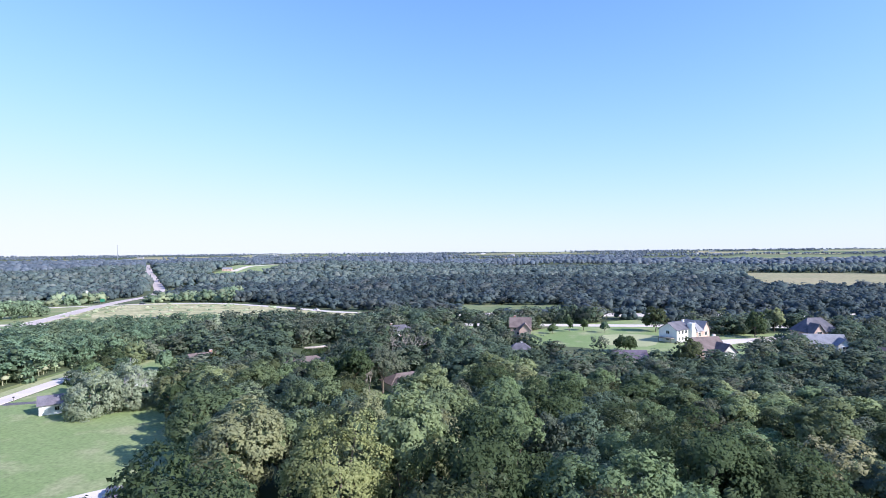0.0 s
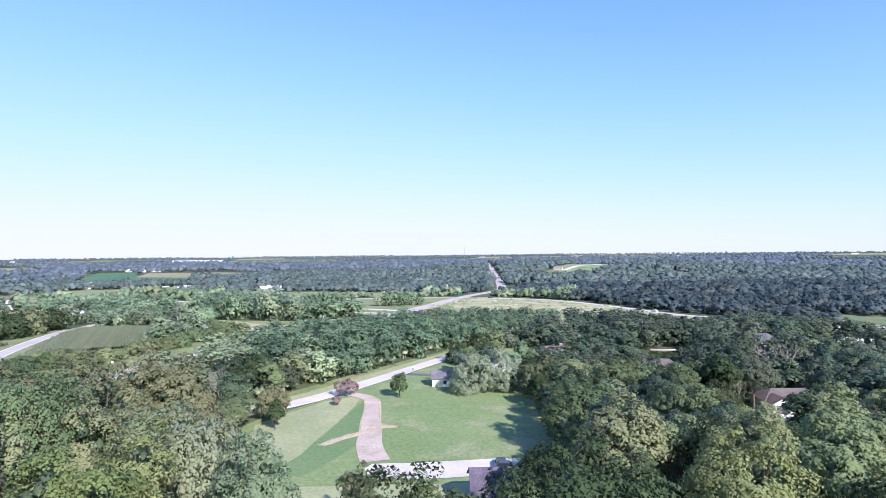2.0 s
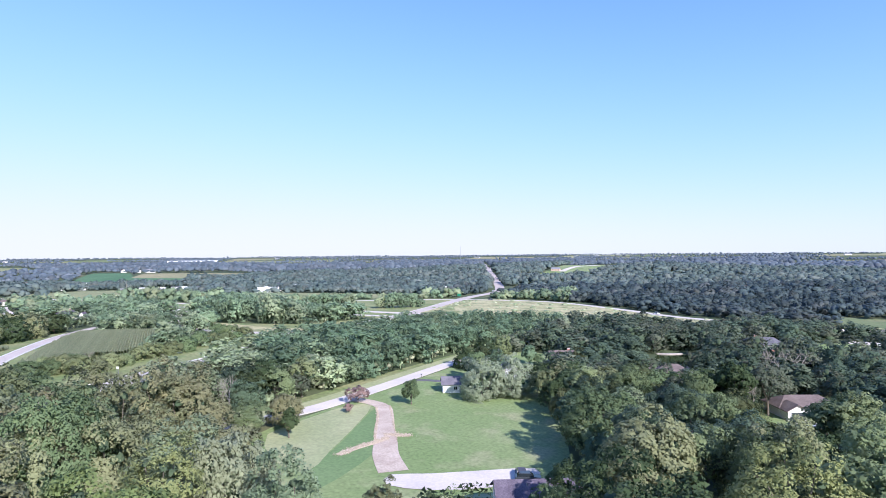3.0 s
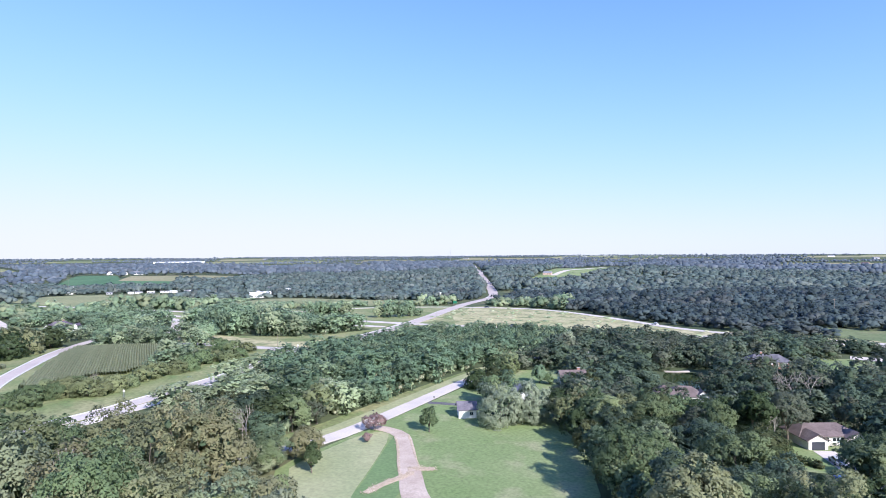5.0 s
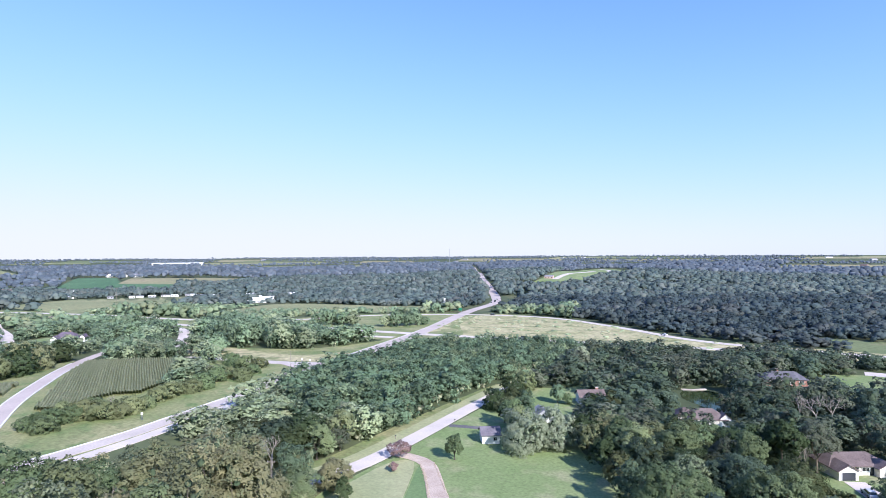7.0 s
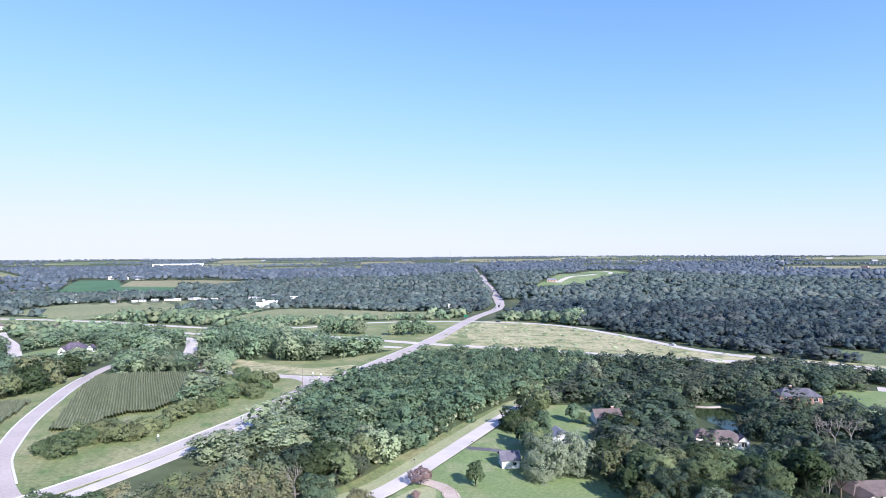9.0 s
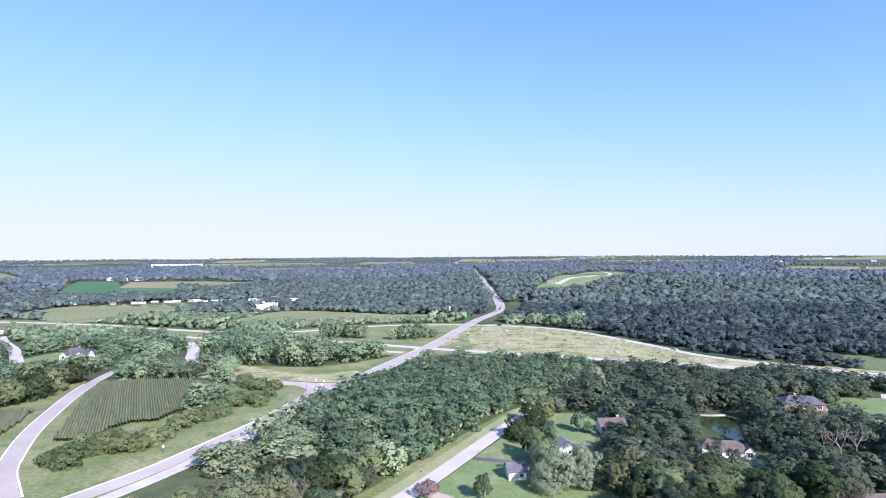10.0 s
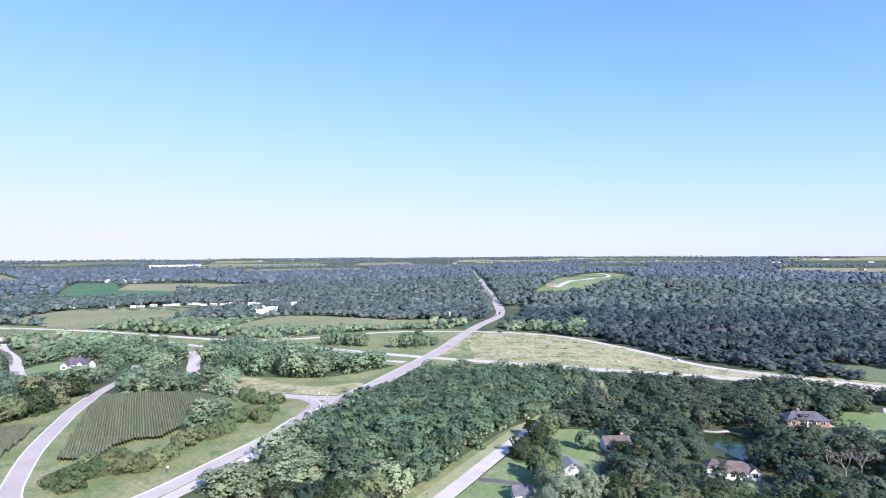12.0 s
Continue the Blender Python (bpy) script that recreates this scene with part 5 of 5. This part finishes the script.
            part("insulator", bm, STEEL, t)
    t.matrix_world = pose(x, y, float(land(x, y)), 0, 0, 25)
    return tagged(t, label, "pole", "utility poles")


for x, y, tall, arm in ((-207.8, 178.3, 9.0, 0), (-934, 460, 24, 2.4), (-800, 520, 18, 2.0), (-830, 470, 18, 2.0), (-700, 600, 18, 2.0), (-40, 520, 14, 1.2), (20, 480, 14, 1.2), (-120, 83, 8.5, 0.9), (-33, 96, 9, 0.9)):
    pole_thing(x, y, tall, arm, "weathered timber utility pole")
    CLEAR.append((x, y, 3))
t = new("radio_mast")
bm = bmesh.new()
limb(bm, (0, 0, -1), (0, 0, 70), 1.2, 0.5, 6)
part("mast", bm, STEEL, t)
t.matrix_world = pose(-1207, 2131, float(land(-1207, 2131)))
tagged(t, "thin grey radio mast above the far woods", "mast")


def road_sign(x, y, turn, w, h, foot, mat, label):
    t = new("road_sign")
    part("panel", boxed(-w / 2, w / 2, -0.05, 0.05, foot, foot + h, 0.01), mat, t)
    for k in (-0.35, 0.35):
        part("post", boxed(k * w - 0.06, k * w + 0.06, 0.05, 0.17, -0.4, foot + h * 0.8), STEEL, t)
    t.matrix_world = pose(x, y, float(land(x, y)), 0, 0, turn)
    tagged(t, label, "sign")
    CLEAR.append((x, y, 6))


road_sign(-278.4, 471.2, 20, 3.4, 2.4, 2.2, SIGN, "green highway sign on two steel posts")
road_sign(-340.4, 552, 20, 3.2, 5.5, 3.5, TRIM, "tall white billboard panel on posts")
for x, y in ((-209, 190), (-213, 196), (-199, 169), (-188, 128), (-196, 102), (-218, 196)):
    road_sign(x, y, 30, 0.7, 0.7, 1.7, TRIM, "small pale road sign on posts beside the road")
for x, y in ((-110.5, 118), (-118, 128), (-118.5, 104), (-110.7, 150)):
    t = new("mailbox")
    part("post", boxed(-0.05, 0.05, -0.05, 0.05, -0.2, 1.05), POLE, t)
    part("box", boxed(-0.12, 0.12, -0.25, 0.25, 1.05, 1.32, 0.05), PAINT["dark"], t)
    t.matrix_world = pose(x, y, float(land(x, y)), 0, 0, 90)
    tagged(t, "small dark mailbox on a post beside the lane", "mailbox", "mailboxes")


# ---- vehicles ----
def car(x, y, turn, colour, label, lift=0.16, tall=1.5, long=4.6):
    t = new("car")
    half = long / 2
    prof = [(-half, 0.35), (-half, 0.85), (-half + 0.25, 0.95), (half - 1.2, 0.95), (half - 0.1, 0.75), (half, 0.4)]
    bm = bmesh.new()
    a = [bm.verts.new((p, -0.88, z)) for p, z in prof]
    b = [bm.verts.new((p, 0.88, z)) for p, z in prof]
    bm.faces.new(a)
    bm.faces.new(b[::-1])
    for k in range(len(prof)):
        bm.faces.new((a[k], b[k], b[(k + 1) % len(prof)], a[(k + 1) % len(prof)]))
    bmesh.ops.bevel(bm, geom=bm.edges[:], offset=0.06, segments=2, affect="EDGES")
    part("body", bm, PAINT[colour], t)
    for nm, mat, z0, z1, cut in (("windows", GLASS, 0.93, tall - 0.12, 0.0), ("roof", PAINT[colour], tall - 0.14, tall, 0.42)):
        bm = bmesh.new()
        x0, x1, w0 = -half + 0.35, half - 1.35, 0.8
        low = [(x0 + cut, -w0 + cut * 0.3), (x1 - cut * 1.4, -w0 + cut * 0.3), (x1 - cut * 1.4, w0 - cut * 0.3), (x0 + cut, w0 - cut * 0.3)]
        g = 0.4 if nm == "windows" else 0.06
        high = [(low[0][0] + g, low[0][1] + g * 0.3), (low[1][0] - g * 1.4, low[1][1] + g * 0.3), (low[2][0] - g * 1.4, low[2][1] - g * 0.3), (low[3][0] + g, low[3][1] - g * 0.3)]
        lo, hi = [bm.verts.new((*p, z0)) for p in low], [bm.verts.new((*p, z1)) for p in high]
        for k in range(4):
            bm.faces.new((lo[k], lo[(k + 1) % 4], hi[(k + 1) % 4], hi[k]))
        bm.faces.new(hi)
        bm.faces.new(lo[::-1])
        part(nm, bm, mat, t)
    for wx in (-half + 0.85, half - 0.9):
        for wy in (-0.84, 0.84):
            bm = bmesh.new()
            bmesh.ops.create_cone(bm, cap_ends=True, segments=14, radius1=0.33, radius2=0.33, depth=0.22)
            bm.transform(pose(wx, wy, 0.33, 90))
            wheel = part("wheel", bm, TYRE, t)
            bm = bmesh.new()
            bmesh.ops.create_cone(bm, cap_ends=True, segments=10, radius1=0.19, radius2=0.19, depth=0.24)
            bm.transform(pose(wx, wy, 0.33, 90))
            part("rim", bm, STEEL, wheel)
    t.matrix_world = pose(x, y, float(land(x, y)) + lift, 0, 0, turn)
    return tagged(t, label, "car", "vehicles")


car(-51.6, 91.8, 118, "wine", "dark wine-red car parked on the pale yard")
car(-49.8, 90.6, 28, "dark", "dark car parked on the yard by the house")
car(-87.2, 238.5, 60, "white", "white car parked under the trees", 0.05)
car(-86, 234.5, 60, "white", "white van parked under the trees", 0.05, 1.9, 5.2)
car(-84.5, 241.5, 60, "silver", "silver car parked under the trees", 0.05)
car(-114.5, 97.5, 105, "blue", "blue car on the lane", 0.14)
car(-6.6, 146.4, 105, "silver", "silver car on the drive of the cream house", 0.13)
car(-84, 385, 145, "white", "white car on the highway", 0.16)
car(-207.5, 203, 112, "dark", "dark car at the junction", 0.2)
car(-208.5, 222, 112, "dark", "dark van at the junction", 0.2, 1.9, 5.2)
car(-198, 183, 110, "white", "white car at the junction", 0.16)
car(-240, 460.5, 5, "dark", "dark car on the highway", 0.16)
car(-318, 638, 107, "dark", "dark truck on the highway by the woods", 0.2, 2.6, 7.0)
car(-309, 607, 107, "white", "white van on the highway", 0.2, 2.2, 6.0)
car(-333, 676, 107, "silver", "silver car on the highway", 0.2)
# blue tarpaulin-covered trailer and the clipped hedge by the cream house
t = new("trailer")
part("load", boxed(-1.5, 1.5, -0.8, 0.8, 0.5, 1.3, 0.12), PAINT["blue"], t, "blue tarpaulin cover")
for wy in (-0.85, 0.85):
    bm = bmesh.new()
    bmesh.ops.create_cone(bm, cap_ends=True, segments=14, radius1=0.32, radius2=0.32, depth=0.2)
    bm.transform(pose(0, wy, 0.32, 90))
    part("wheel", bm, TYRE, t)
t.matrix_world = pose(-6.5, 134.5, float(land(-6.5, 134.5)), 0, 0, 30)
tagged(t, "small trailer with a blue tarpaulin in tree shade", "trailer")
first = None
for k in range(12):
    u = k / 11
    x, y = -17.4 + 7.6 * u, 145.2 - 4.4 * u
    if first is None:
        first = put(tree("hedge_plant", "oak", 77, 2.0, 0.75, 0.0, 7, 260, 0.16, "clipped dark green hedge plant beside the lawn", "hedge", "hedge plants"), x, y)
    else:
        copy_thing(first, pose(x, y, float(land(x, y)), 0, 0, k * 50))
# round green tufts in the dry meadow
v, f, tint, n = [], [], [], 0
for k in range(420):
    x, y = rng.uniform(-255, -20), rng.uniform(335, 475)
    if within(OPEN[8], np.array([x]), np.array([y]))[0]:
        s = 0.5 + 1.9 * rng.random() ** 2.5
        w = BALL1[0] * (s, s * 0.8, s * 0.5) * rng.uniform(0.75, 1.2, (len(BALL1[0]), 1)) + (x, y, float(land(x, y)))
        v.append(w)
        f.append(BALL1[1] + n)
        tint.append(np.full(len(w), rng.random()))
        n += len(w)
tagged(new("scrub_tufts", triangles("scrub_tufts", np.concatenate(v), np.concatenate(f), [LEAF["scrub"]], np.concatenate(tint))), "low green scrub tufts scattered over the dry meadow", "scrub", kind="stuff")


# ---- rubble along the gravel drive ----
def rubble(name, lines, label, seed):
    rng = np.random.default_rng(seed)
    bv, bf = BALL0
    v, f, n = [], [], 0
    for pts, wide, count in lines:
        c = curve_points(pts, 0.5)
        k = rng.integers(len(c) - 1, size=count)
        spot = c[k] + rng.normal(size=(count, 2)) * wide
        for (x, y), s in zip(spot, rng.uniform(0.06, 0.17, count)):
            v.append(bv * (s * rng.uniform(0.7, 1.2, 3)) * (1 + rng.uniform(-0.25, 0.15, (len(bv), 1))) + (x, y, float(land(x, y)) + 0.17 + 0.3 * s))
            f.append(bf + n)
            n += len(bv)
    return tagged(new(name, triangles(name, np.concatenate(v), np.concatenate(f), [RUBBLE])), label, "rubble", kind="stuff")


rubble("rubble", [
    ([(-85, 96.5), (-85.5, 93), (-86.5, 89), (-87, 84)], 0.55, 420),
    ([(-86, 99), (-83.5, 100), (-81.5, 101.2)], 0.55, 220),
    ([(-101.6, 115), (-96.4, 108.8), (-90.9, 101), (-85.6, 93.8)], 0.14, 200),
    ([(-99, 117.5), (-93.4, 110.6), (-87.5, 103.4), (-82, 97)], 0.12, 110)], "bank of pale rubble stones along the drive", 5)

CLEAR += [(-96, 143, 8), (-88, 168, 8), (-82, 194, 8), (-43, 186, 12), (-44, 218, 13), (-7, 163, 12), (-8.5, 150, 9), (-10, 138, 7.5), (-11, 127, 6), (0, 148, 8), (5, 151, 6), (7, 144, 5), (-3, 139, 7), (-42, 177, 5.5), (-79, 184, 7), (-40, 168, 5), (-5, 133, 7), (-9, 143, 8), (-14, 150, 6), (2, 236, 9), (14, 232, 9), (-8, 240, 7), (22, 238, 9), (-38, 175, 8), (-20, 262, 12), (-20, 250, 10), (-20, 241, 9), (-14, 246, 8), (6, 244, 8), (-3, 250, 7), (14, 240, 8), (-46, 80, 11), (-408, 186, 10), (-396, 180, 9), (-388, 176, 7), (36, 258, 10), (108, 250, 16), (95, 200, 10), (151, 234, 12), (142, 214, 9), (62, 190, 6), (29, 212, 5), (-87, 238, 6), (-21, 256, 9), (-24, 247, 9), (-26, 238, 6), (-46, 204, 7), (-47, 240, 6), (34, 247, 9), (32, 237, 7), (27, 200, 7), (93, 192, 9), (140, 204, 9), (3, 270, 10), (4, 258, 9), (-4, 262, 7), (8, 250, 8), (6, 282, 10), (-339, 212, 10), (-352, 222, 9), (-330, 204, 9), (-322, 198, 8), (-303, 191, 9), (-312, 192, 7), (-347, 205, 8), (-363, 229, 8), (-168, 82, 9), (-174, 72, 9), (-166, 92, 8), (-12, 193, 7), (-9, 187, 5), (-14, 207, 6), (-6, 198, 6), (-14, 141, 6), (-16, 147, 7), (-58, 29, 9), (-64, 32, 6), (-66, 40, 6), (-70.6, 56, 6), (-79, 35.5, 5), (-52.5, 18, 5), (-118.5, 88.5, 6), (-127, 91, 4), (46, 222, 11), (42, 206, 8), (55, 207, 10), (38, 236, 7), (50, 197, 7), (24, 203, 5)]
rng = np.random.default_rng(7)
# near woodland, tree by tree
KINDS = []
for kind, seed, tall, wide, base in (("oak", 1, 13.5, 6.0, 1.4), ("oak", 2, 12.5, 5.3, 1.0), ("ash", 3, 14.0, 4.9, 1.4), ("ash", 4, 13.0, 5.5, 1.0), ("wood", 5, 12.5, 5.0, 1.0), ("olive", 6, 12.0, 5.0, 1.0), ("wood", 8, 13.0, 5.3, 1.0), ("grove", 9, 13.0, 5.4, 1.0)):
    KINDS.append([(kind, seed, tall, wide, base, n, s) for n, s in ((12500, 0.165), (7500, 0.2), (3200, 0.3))])
WORDS = {"oak": "dark green broad-crowned oak in dense woodland", "ash": "mid-green leafy ash in dense woodland", "blue": "blue-green walnut tree in dense woodland", "olive": "olive-green tree in dense woodland", "wood": "green woodland tree among others", "grove": "light grey-green tree in dense woodland"}
near, rest = scatter(rng, 0, 135, 9.0), scatter(rng, 135, 330, 6.1)
x, y = np.concatenate([near[0], rest[0]]), np.concatenate([near[1], rest[1]])
ok = grows(x, y)
x, y = x[ok], y[ok]
away = np.hypot(x + 17, y + 3)
side = np.degrees(np.arctan2(x + 17, y + 3))
order = np.argsort(away + 600 * ((away < 28) | (side < -78) | (side > 52)))
x, y, away = x[order], y[order], away[order]


def stature(x, y):
    """Tree size over the plan: tall by the start, low in the belt along the road."""
    far = np.hypot(x + 17, y + 5)
    tall = 0.74 + 0.4 * np.clip((150 - far) / 60, 0, 1) + 0.3 * np.exp(-((x + 8) ** 2 + (y - 48) ** 2) / 1500) + 0.2 * np.exp(-((x + 70) ** 2 + (y - 40) ** 2) / 900)
    tall = tall + 0.06 * np.exp(-((x + 2) ** 2 + (y - 118) ** 2) / 900) - 0.15 * ((x > 24) & (y > 90) & (y < 145))
    tall = tall + 0.26 * np.clip((far - 440) / 120, 0, 1)
    tall = np.where((x > -165) & (x < -85) & (y > 10) & (y < 86), 0.5, tall)
    tall = np.where((x > -134) & (x < -80) & (y > 4) & (y < 74), 1.55 - 0.006 * np.maximum(y - 30, 0), tall)
    tall = np.where((x > -190) & (x < -150) & (y > 96) & (y < 165), 1.0, tall)
    tall = np.where((x > -192) & (x < -146) & (y > 50) & (y <= 96), 0.45, tall)
    tall = tall - 0.19 * ((x > 20) & (y > 140) & (y < 330))
    tall = np.where((x > -400) & (x < -222) & (y > 200) & (y < 290), 1.0, tall)
    tall = np.where((x > -120) & (x < -35) & (y > 285) & (y < 335), 0.5, tall)
    belt = (x < -100) & (y > 140) & (y < 335) & (x > -240)
    tall = np.where(belt, 0.78 - 0.3 * np.clip((y - 185) / 75, 0, 1), tall)
    tall = np.where((x > -192) & (x < -140) & (y > 104) & (y < 205), 1.0 - 0.3 * np.clip((y - 150) / 55, 0, 1), tall)
    low = ((x > -600) & (x < -240) & (y > 330) & (y < 470)) | ((x < -560) & (y > 270) & (y < 420) & (x > -1000))
    return np.maximum(np.where(low, 0.42, tall), 0.4)


made = {}
for i in range(300):
    pale = x[i] < -78 and y[i] < 95
    # The darker leaf mix here stands for shadows among the near trees.
    shady = x[i] > -25 and y[i] < 80
    k = int(rng.choice(len(KINDS), p=(0.0, 0.0, 0.16, 0.14, 0.0, 0.5, 0.0, 0.2) if pale else (0.28, 0.25, 0.11, 0.09, 0.09, 0.07, 0.11, 0.0) if shady else (0.2, 0.18, 0.2, 0.14, 0.13, 0.05, 0.08, 0.02)))
    fine = 0 if away[i] < 92 else 1 if away[i] < 145 else 2
    high = float(stature(x[i], y[i]) * rng.uniform(0.82, 1.15))
    size = rng.uniform(0.92, 1.2) * max(0.8, high ** 0.5)
    if (k, fine) not in made:
        kind, seed, tall, wide, base, n, s = KINDS[k][fine]
        made[k, fine] = put(tree("tree", kind, seed, tall, wide, base, 36, n, s, WORDS[kind], "tree", "woodland trees", fine=False), x[i], y[i], rng.uniform(0, 360), size, 0.0, high / size)
    else:
        spot = pose(float(x[i]), float(y[i]), float(land(x[i], y[i])), 0, 0, rng.uniform(0, 360))
        ob = copy_thing(made[k, fine], spot)
        ob.scale = (size, size, high)
ob_x, ob_y = x[300:], y[300:]


def forest(name, x, y, templates, size, mats, label, rng, category="woodland"):
    """Joined woodland: each tree a turned, scaled and tinted stand of lobes and leaves."""
    if not len(x):
        return None
    v, f, tint, nrm, inner, n = [], [], [], [], [], 0
    which = rng.integers(len(templates), size=len(x))
    turn, z = rng.uniform(0, math.tau, len(x)), land(x, y)
    swell = np.array([noise.noise((a / 90, b / 90, 0.5)) for a, b in zip(x, y)])
    girth = np.clip(rng.normal(1.02, 0.26, len(x)), 0.55, 1.65)
    wide, high = np.sqrt(size) * girth, size * (0.55 + 0.45 * girth + rng.normal(0, 0.07, len(x)) + 0.62 * swell)
    drift = np.array([noise.noise((a / 45, b / 45, 7.5)) for a, b in zip(x, y)])
    tone = rng.uniform(0, 0.7, len(x)) + 0.3 * np.clip(0.5 + drift, 0, 1)
    for k, (tv, tf, tn, core_faces) in enumerate(templates):
        i = np.flatnonzero(which == k)
        c, s = np.cos(turn[i])[:, None], np.sin(turn[i])[:, None]
        px = x[i][:, None] + (c * tv[:, 0] - s * tv[:, 1]) * wide[i][:, None]
        py = y[i][:, None] + (s * tv[:, 0] + c * tv[:, 1]) * wide[i][:, None]
        pz = z[i][:, None] + tv[:, 2] * high[i][:, None]
        v.append(np.stack([px, py, pz], -1).reshape(-1, 3))
        f.append((tf[None] + (n + np.arange(len(i)) * len(tv))[:, None, None]).reshape(-1, 3))
        tint.append(np.repeat(tone[i], len(tv)))
        inner.append(np.tile(np.arange(len(tf)) < core_faces, len(i)))
        nrm.append(np.stack([c * tn[:, 0] - s * tn[:, 1], s * tn[:, 0] + c * tn[:, 1], np.broadcast_to(tn[:, 2], px.shape)], -1).reshape(-1, 3))
        n += len(i) * len(tv)
    me = triangles(name, np.concatenate(v), np.concatenate(f), [*mats, CORE_SHADE], np.concatenate(tint), True, np.concatenate(nrm), np.concatenate(inner))
    return tagged(new(name, me), label, category, kind="stuff")


def stand(seed, tall, wide, base, lobes, leaves, leaf, fine=False, core=0.86, up=0.12):
    r = np.random.default_rng(seed)
    v, f, c, out, core_faces = crown(r, tall, wide, base, lobes, leaves, leaf, fine, 0.0, core, up)
    g = 0.22
    stem = np.array([(g, 0, -0.5), (-g / 2, g * 0.87, -0.5), (-g / 2, -g * 0.87, -0.5), (0, 0, base + 3)])
    return np.concatenate([v, stem]), np.concatenate([f, np.array([(0, 1, 3), (1, 2, 3), (2, 0, 3)]) + len(v)]), np.concatenate([out, unit(stem + (0.01, 0, 0.6)) * (1, 1, 0) + (0, 0, 0.01)]), core_faces


T1 = [stand(20 + k, 12.5, 4.9, -0.8, 10, 820, 0.41, core=0.7, up=0.25) for k in range(8)]
T2 = [stand(30 + k, 11.6, 6.7, -0.8, 6, 124, 0.88, core=0.82, up=0.3) for k in range(8)]
T2B = [stand(50 + k, 11.6, 7.1, -0.8, 5, 52, 1.1, core=0.88, up=0.3) for k in range(10)]
T3 = [stand(40 + k, 11.0, 7.4, 0.0, 3, 14, 1.5, core=0.98, up=0.35) for k in range(12)]
T4 = [stand(60 + k, 13, 8.5, 0.0, 1, 0, 4.0, core=1.35, up=0.4) for k in range(8)]
T1S = [stand(100 + k, 12.5, 5.0, -0.8, 12, 1000, 0.36, core=0.7, up=0.25) for k in range(6)]
T1B = [stand(80 + k, 12.5, 5.5, -0.8, 9, 480, 0.55, core=0.7, up=0.28) for k in range(6)]
belt = within(np.array([(-116, 138), (-150, 118), (-182, 150), (-206, 215), (-225, 325), (-90, 330), (-108, 240), (-116, 205)]), ob_x, ob_y)
scrubby = within(np.array([(-184, 60), (-184, 150), (-150, 118), (-116, 138), (-118, 92), (-150, 92)]), ob_x, ob_y)
forest("woodland", ob_x[belt], ob_y[belt], T1, stature(ob_x[belt], ob_y[belt]), [LEAF["blue"]], "dense dark green belt of young trees between two roads", rng)
forest("scrub_woodland", ob_x[scrubby], ob_y[scrubby], T1S, stature(ob_x[scrubby], ob_y[scrubby]), [LEAF["scrub"]], "pale green scrubby young trees beside the road", rng)
rest = ~belt & ~scrubby
ob_x, ob_y = ob_x[rest], ob_y[rest]
far = np.hypot(ob_x + 17, ob_y + 5) > 220
for part_of, leaf, label in ((far & (ob_x < -165), "copse", "green mixed woodland beside the roads, lightened for front light and haze"), (far & (ob_x >= -165), "wood", "green mixed woodland beside the highway")):
    forest("woodland", ob_x[part_of], ob_y[part_of], T1B, stature(ob_x[part_of], ob_y[part_of]), [LEAF[leaf]], label, rng)
ob_x, ob_y = ob_x[~far], ob_y[~far]
forest("woodland", ob_x, ob_y, T1, stature(ob_x, ob_y), [LEAF["wood"]], "dense green mixed woodland", rng)
for r0, r1, gap, temps, label in ((330, 500, 8.4, T2, "dense green woodland across the valley"), (500, 720, 9.0, T2B, "dense green woodland beyond the highway"), (720, 1350, 11.6, T3, "far green woodland on gentle hills"), (1350, 2600, 18.5, T4, "distant green woodland"), (2600, 4800, 35.0, T4, "woodland on the skyline")):
    x, y = scatter(rng, r0, r1, gap)
    ok = grows(x, y)
    if r0 >= 1350:
        patchy = np.array([noise.noise((a * 0.0009, b * 0.0022, 3.1)) for a, b in zip(x, y)])
        ok &= patchy < (0.36 if r0 < 2000 else 0.24)
    x, y = x[ok], y[ok]
    if r0 in (330, 500):
        west = (x < -165) & (y < 520)
        forest("woodland", x[west], y[west], T1B if r0 == 330 else T2, stature(x[west], y[west]), [LEAF["copse"]], "green woodland between the roads, lightened for front light and haze", rng)
        x, y = x[~west], y[~west]
        pale = x < -330
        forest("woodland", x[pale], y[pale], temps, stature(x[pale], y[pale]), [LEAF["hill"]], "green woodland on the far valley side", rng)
        x, y = x[~pale], y[~pale]
    # Leaf colours turn bluer ring by ring, as painted haze.
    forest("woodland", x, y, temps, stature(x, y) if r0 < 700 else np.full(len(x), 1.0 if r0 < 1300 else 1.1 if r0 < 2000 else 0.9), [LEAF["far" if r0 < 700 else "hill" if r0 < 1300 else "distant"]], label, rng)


# brushy undergrowth at the foot of the woodland belt along the lane and the road
x, y = rng.uniform(-245, -116, 1900), rng.uniform(40, 320, 1900)
ok = grows(x, y)
x, y = x[ok], y[ok]
BUSH = [stand(120 + k, 3.6, 2.3, 0.0, 2, 34, 0.55, core=0.8) for k in range(6)]
forest("undergrowth", x, y, BUSH, np.full(len(x), 0.9), [LEAF["scrub"]], "brushy pale green undergrowth along the woodland edge", rng, "undergrowth")
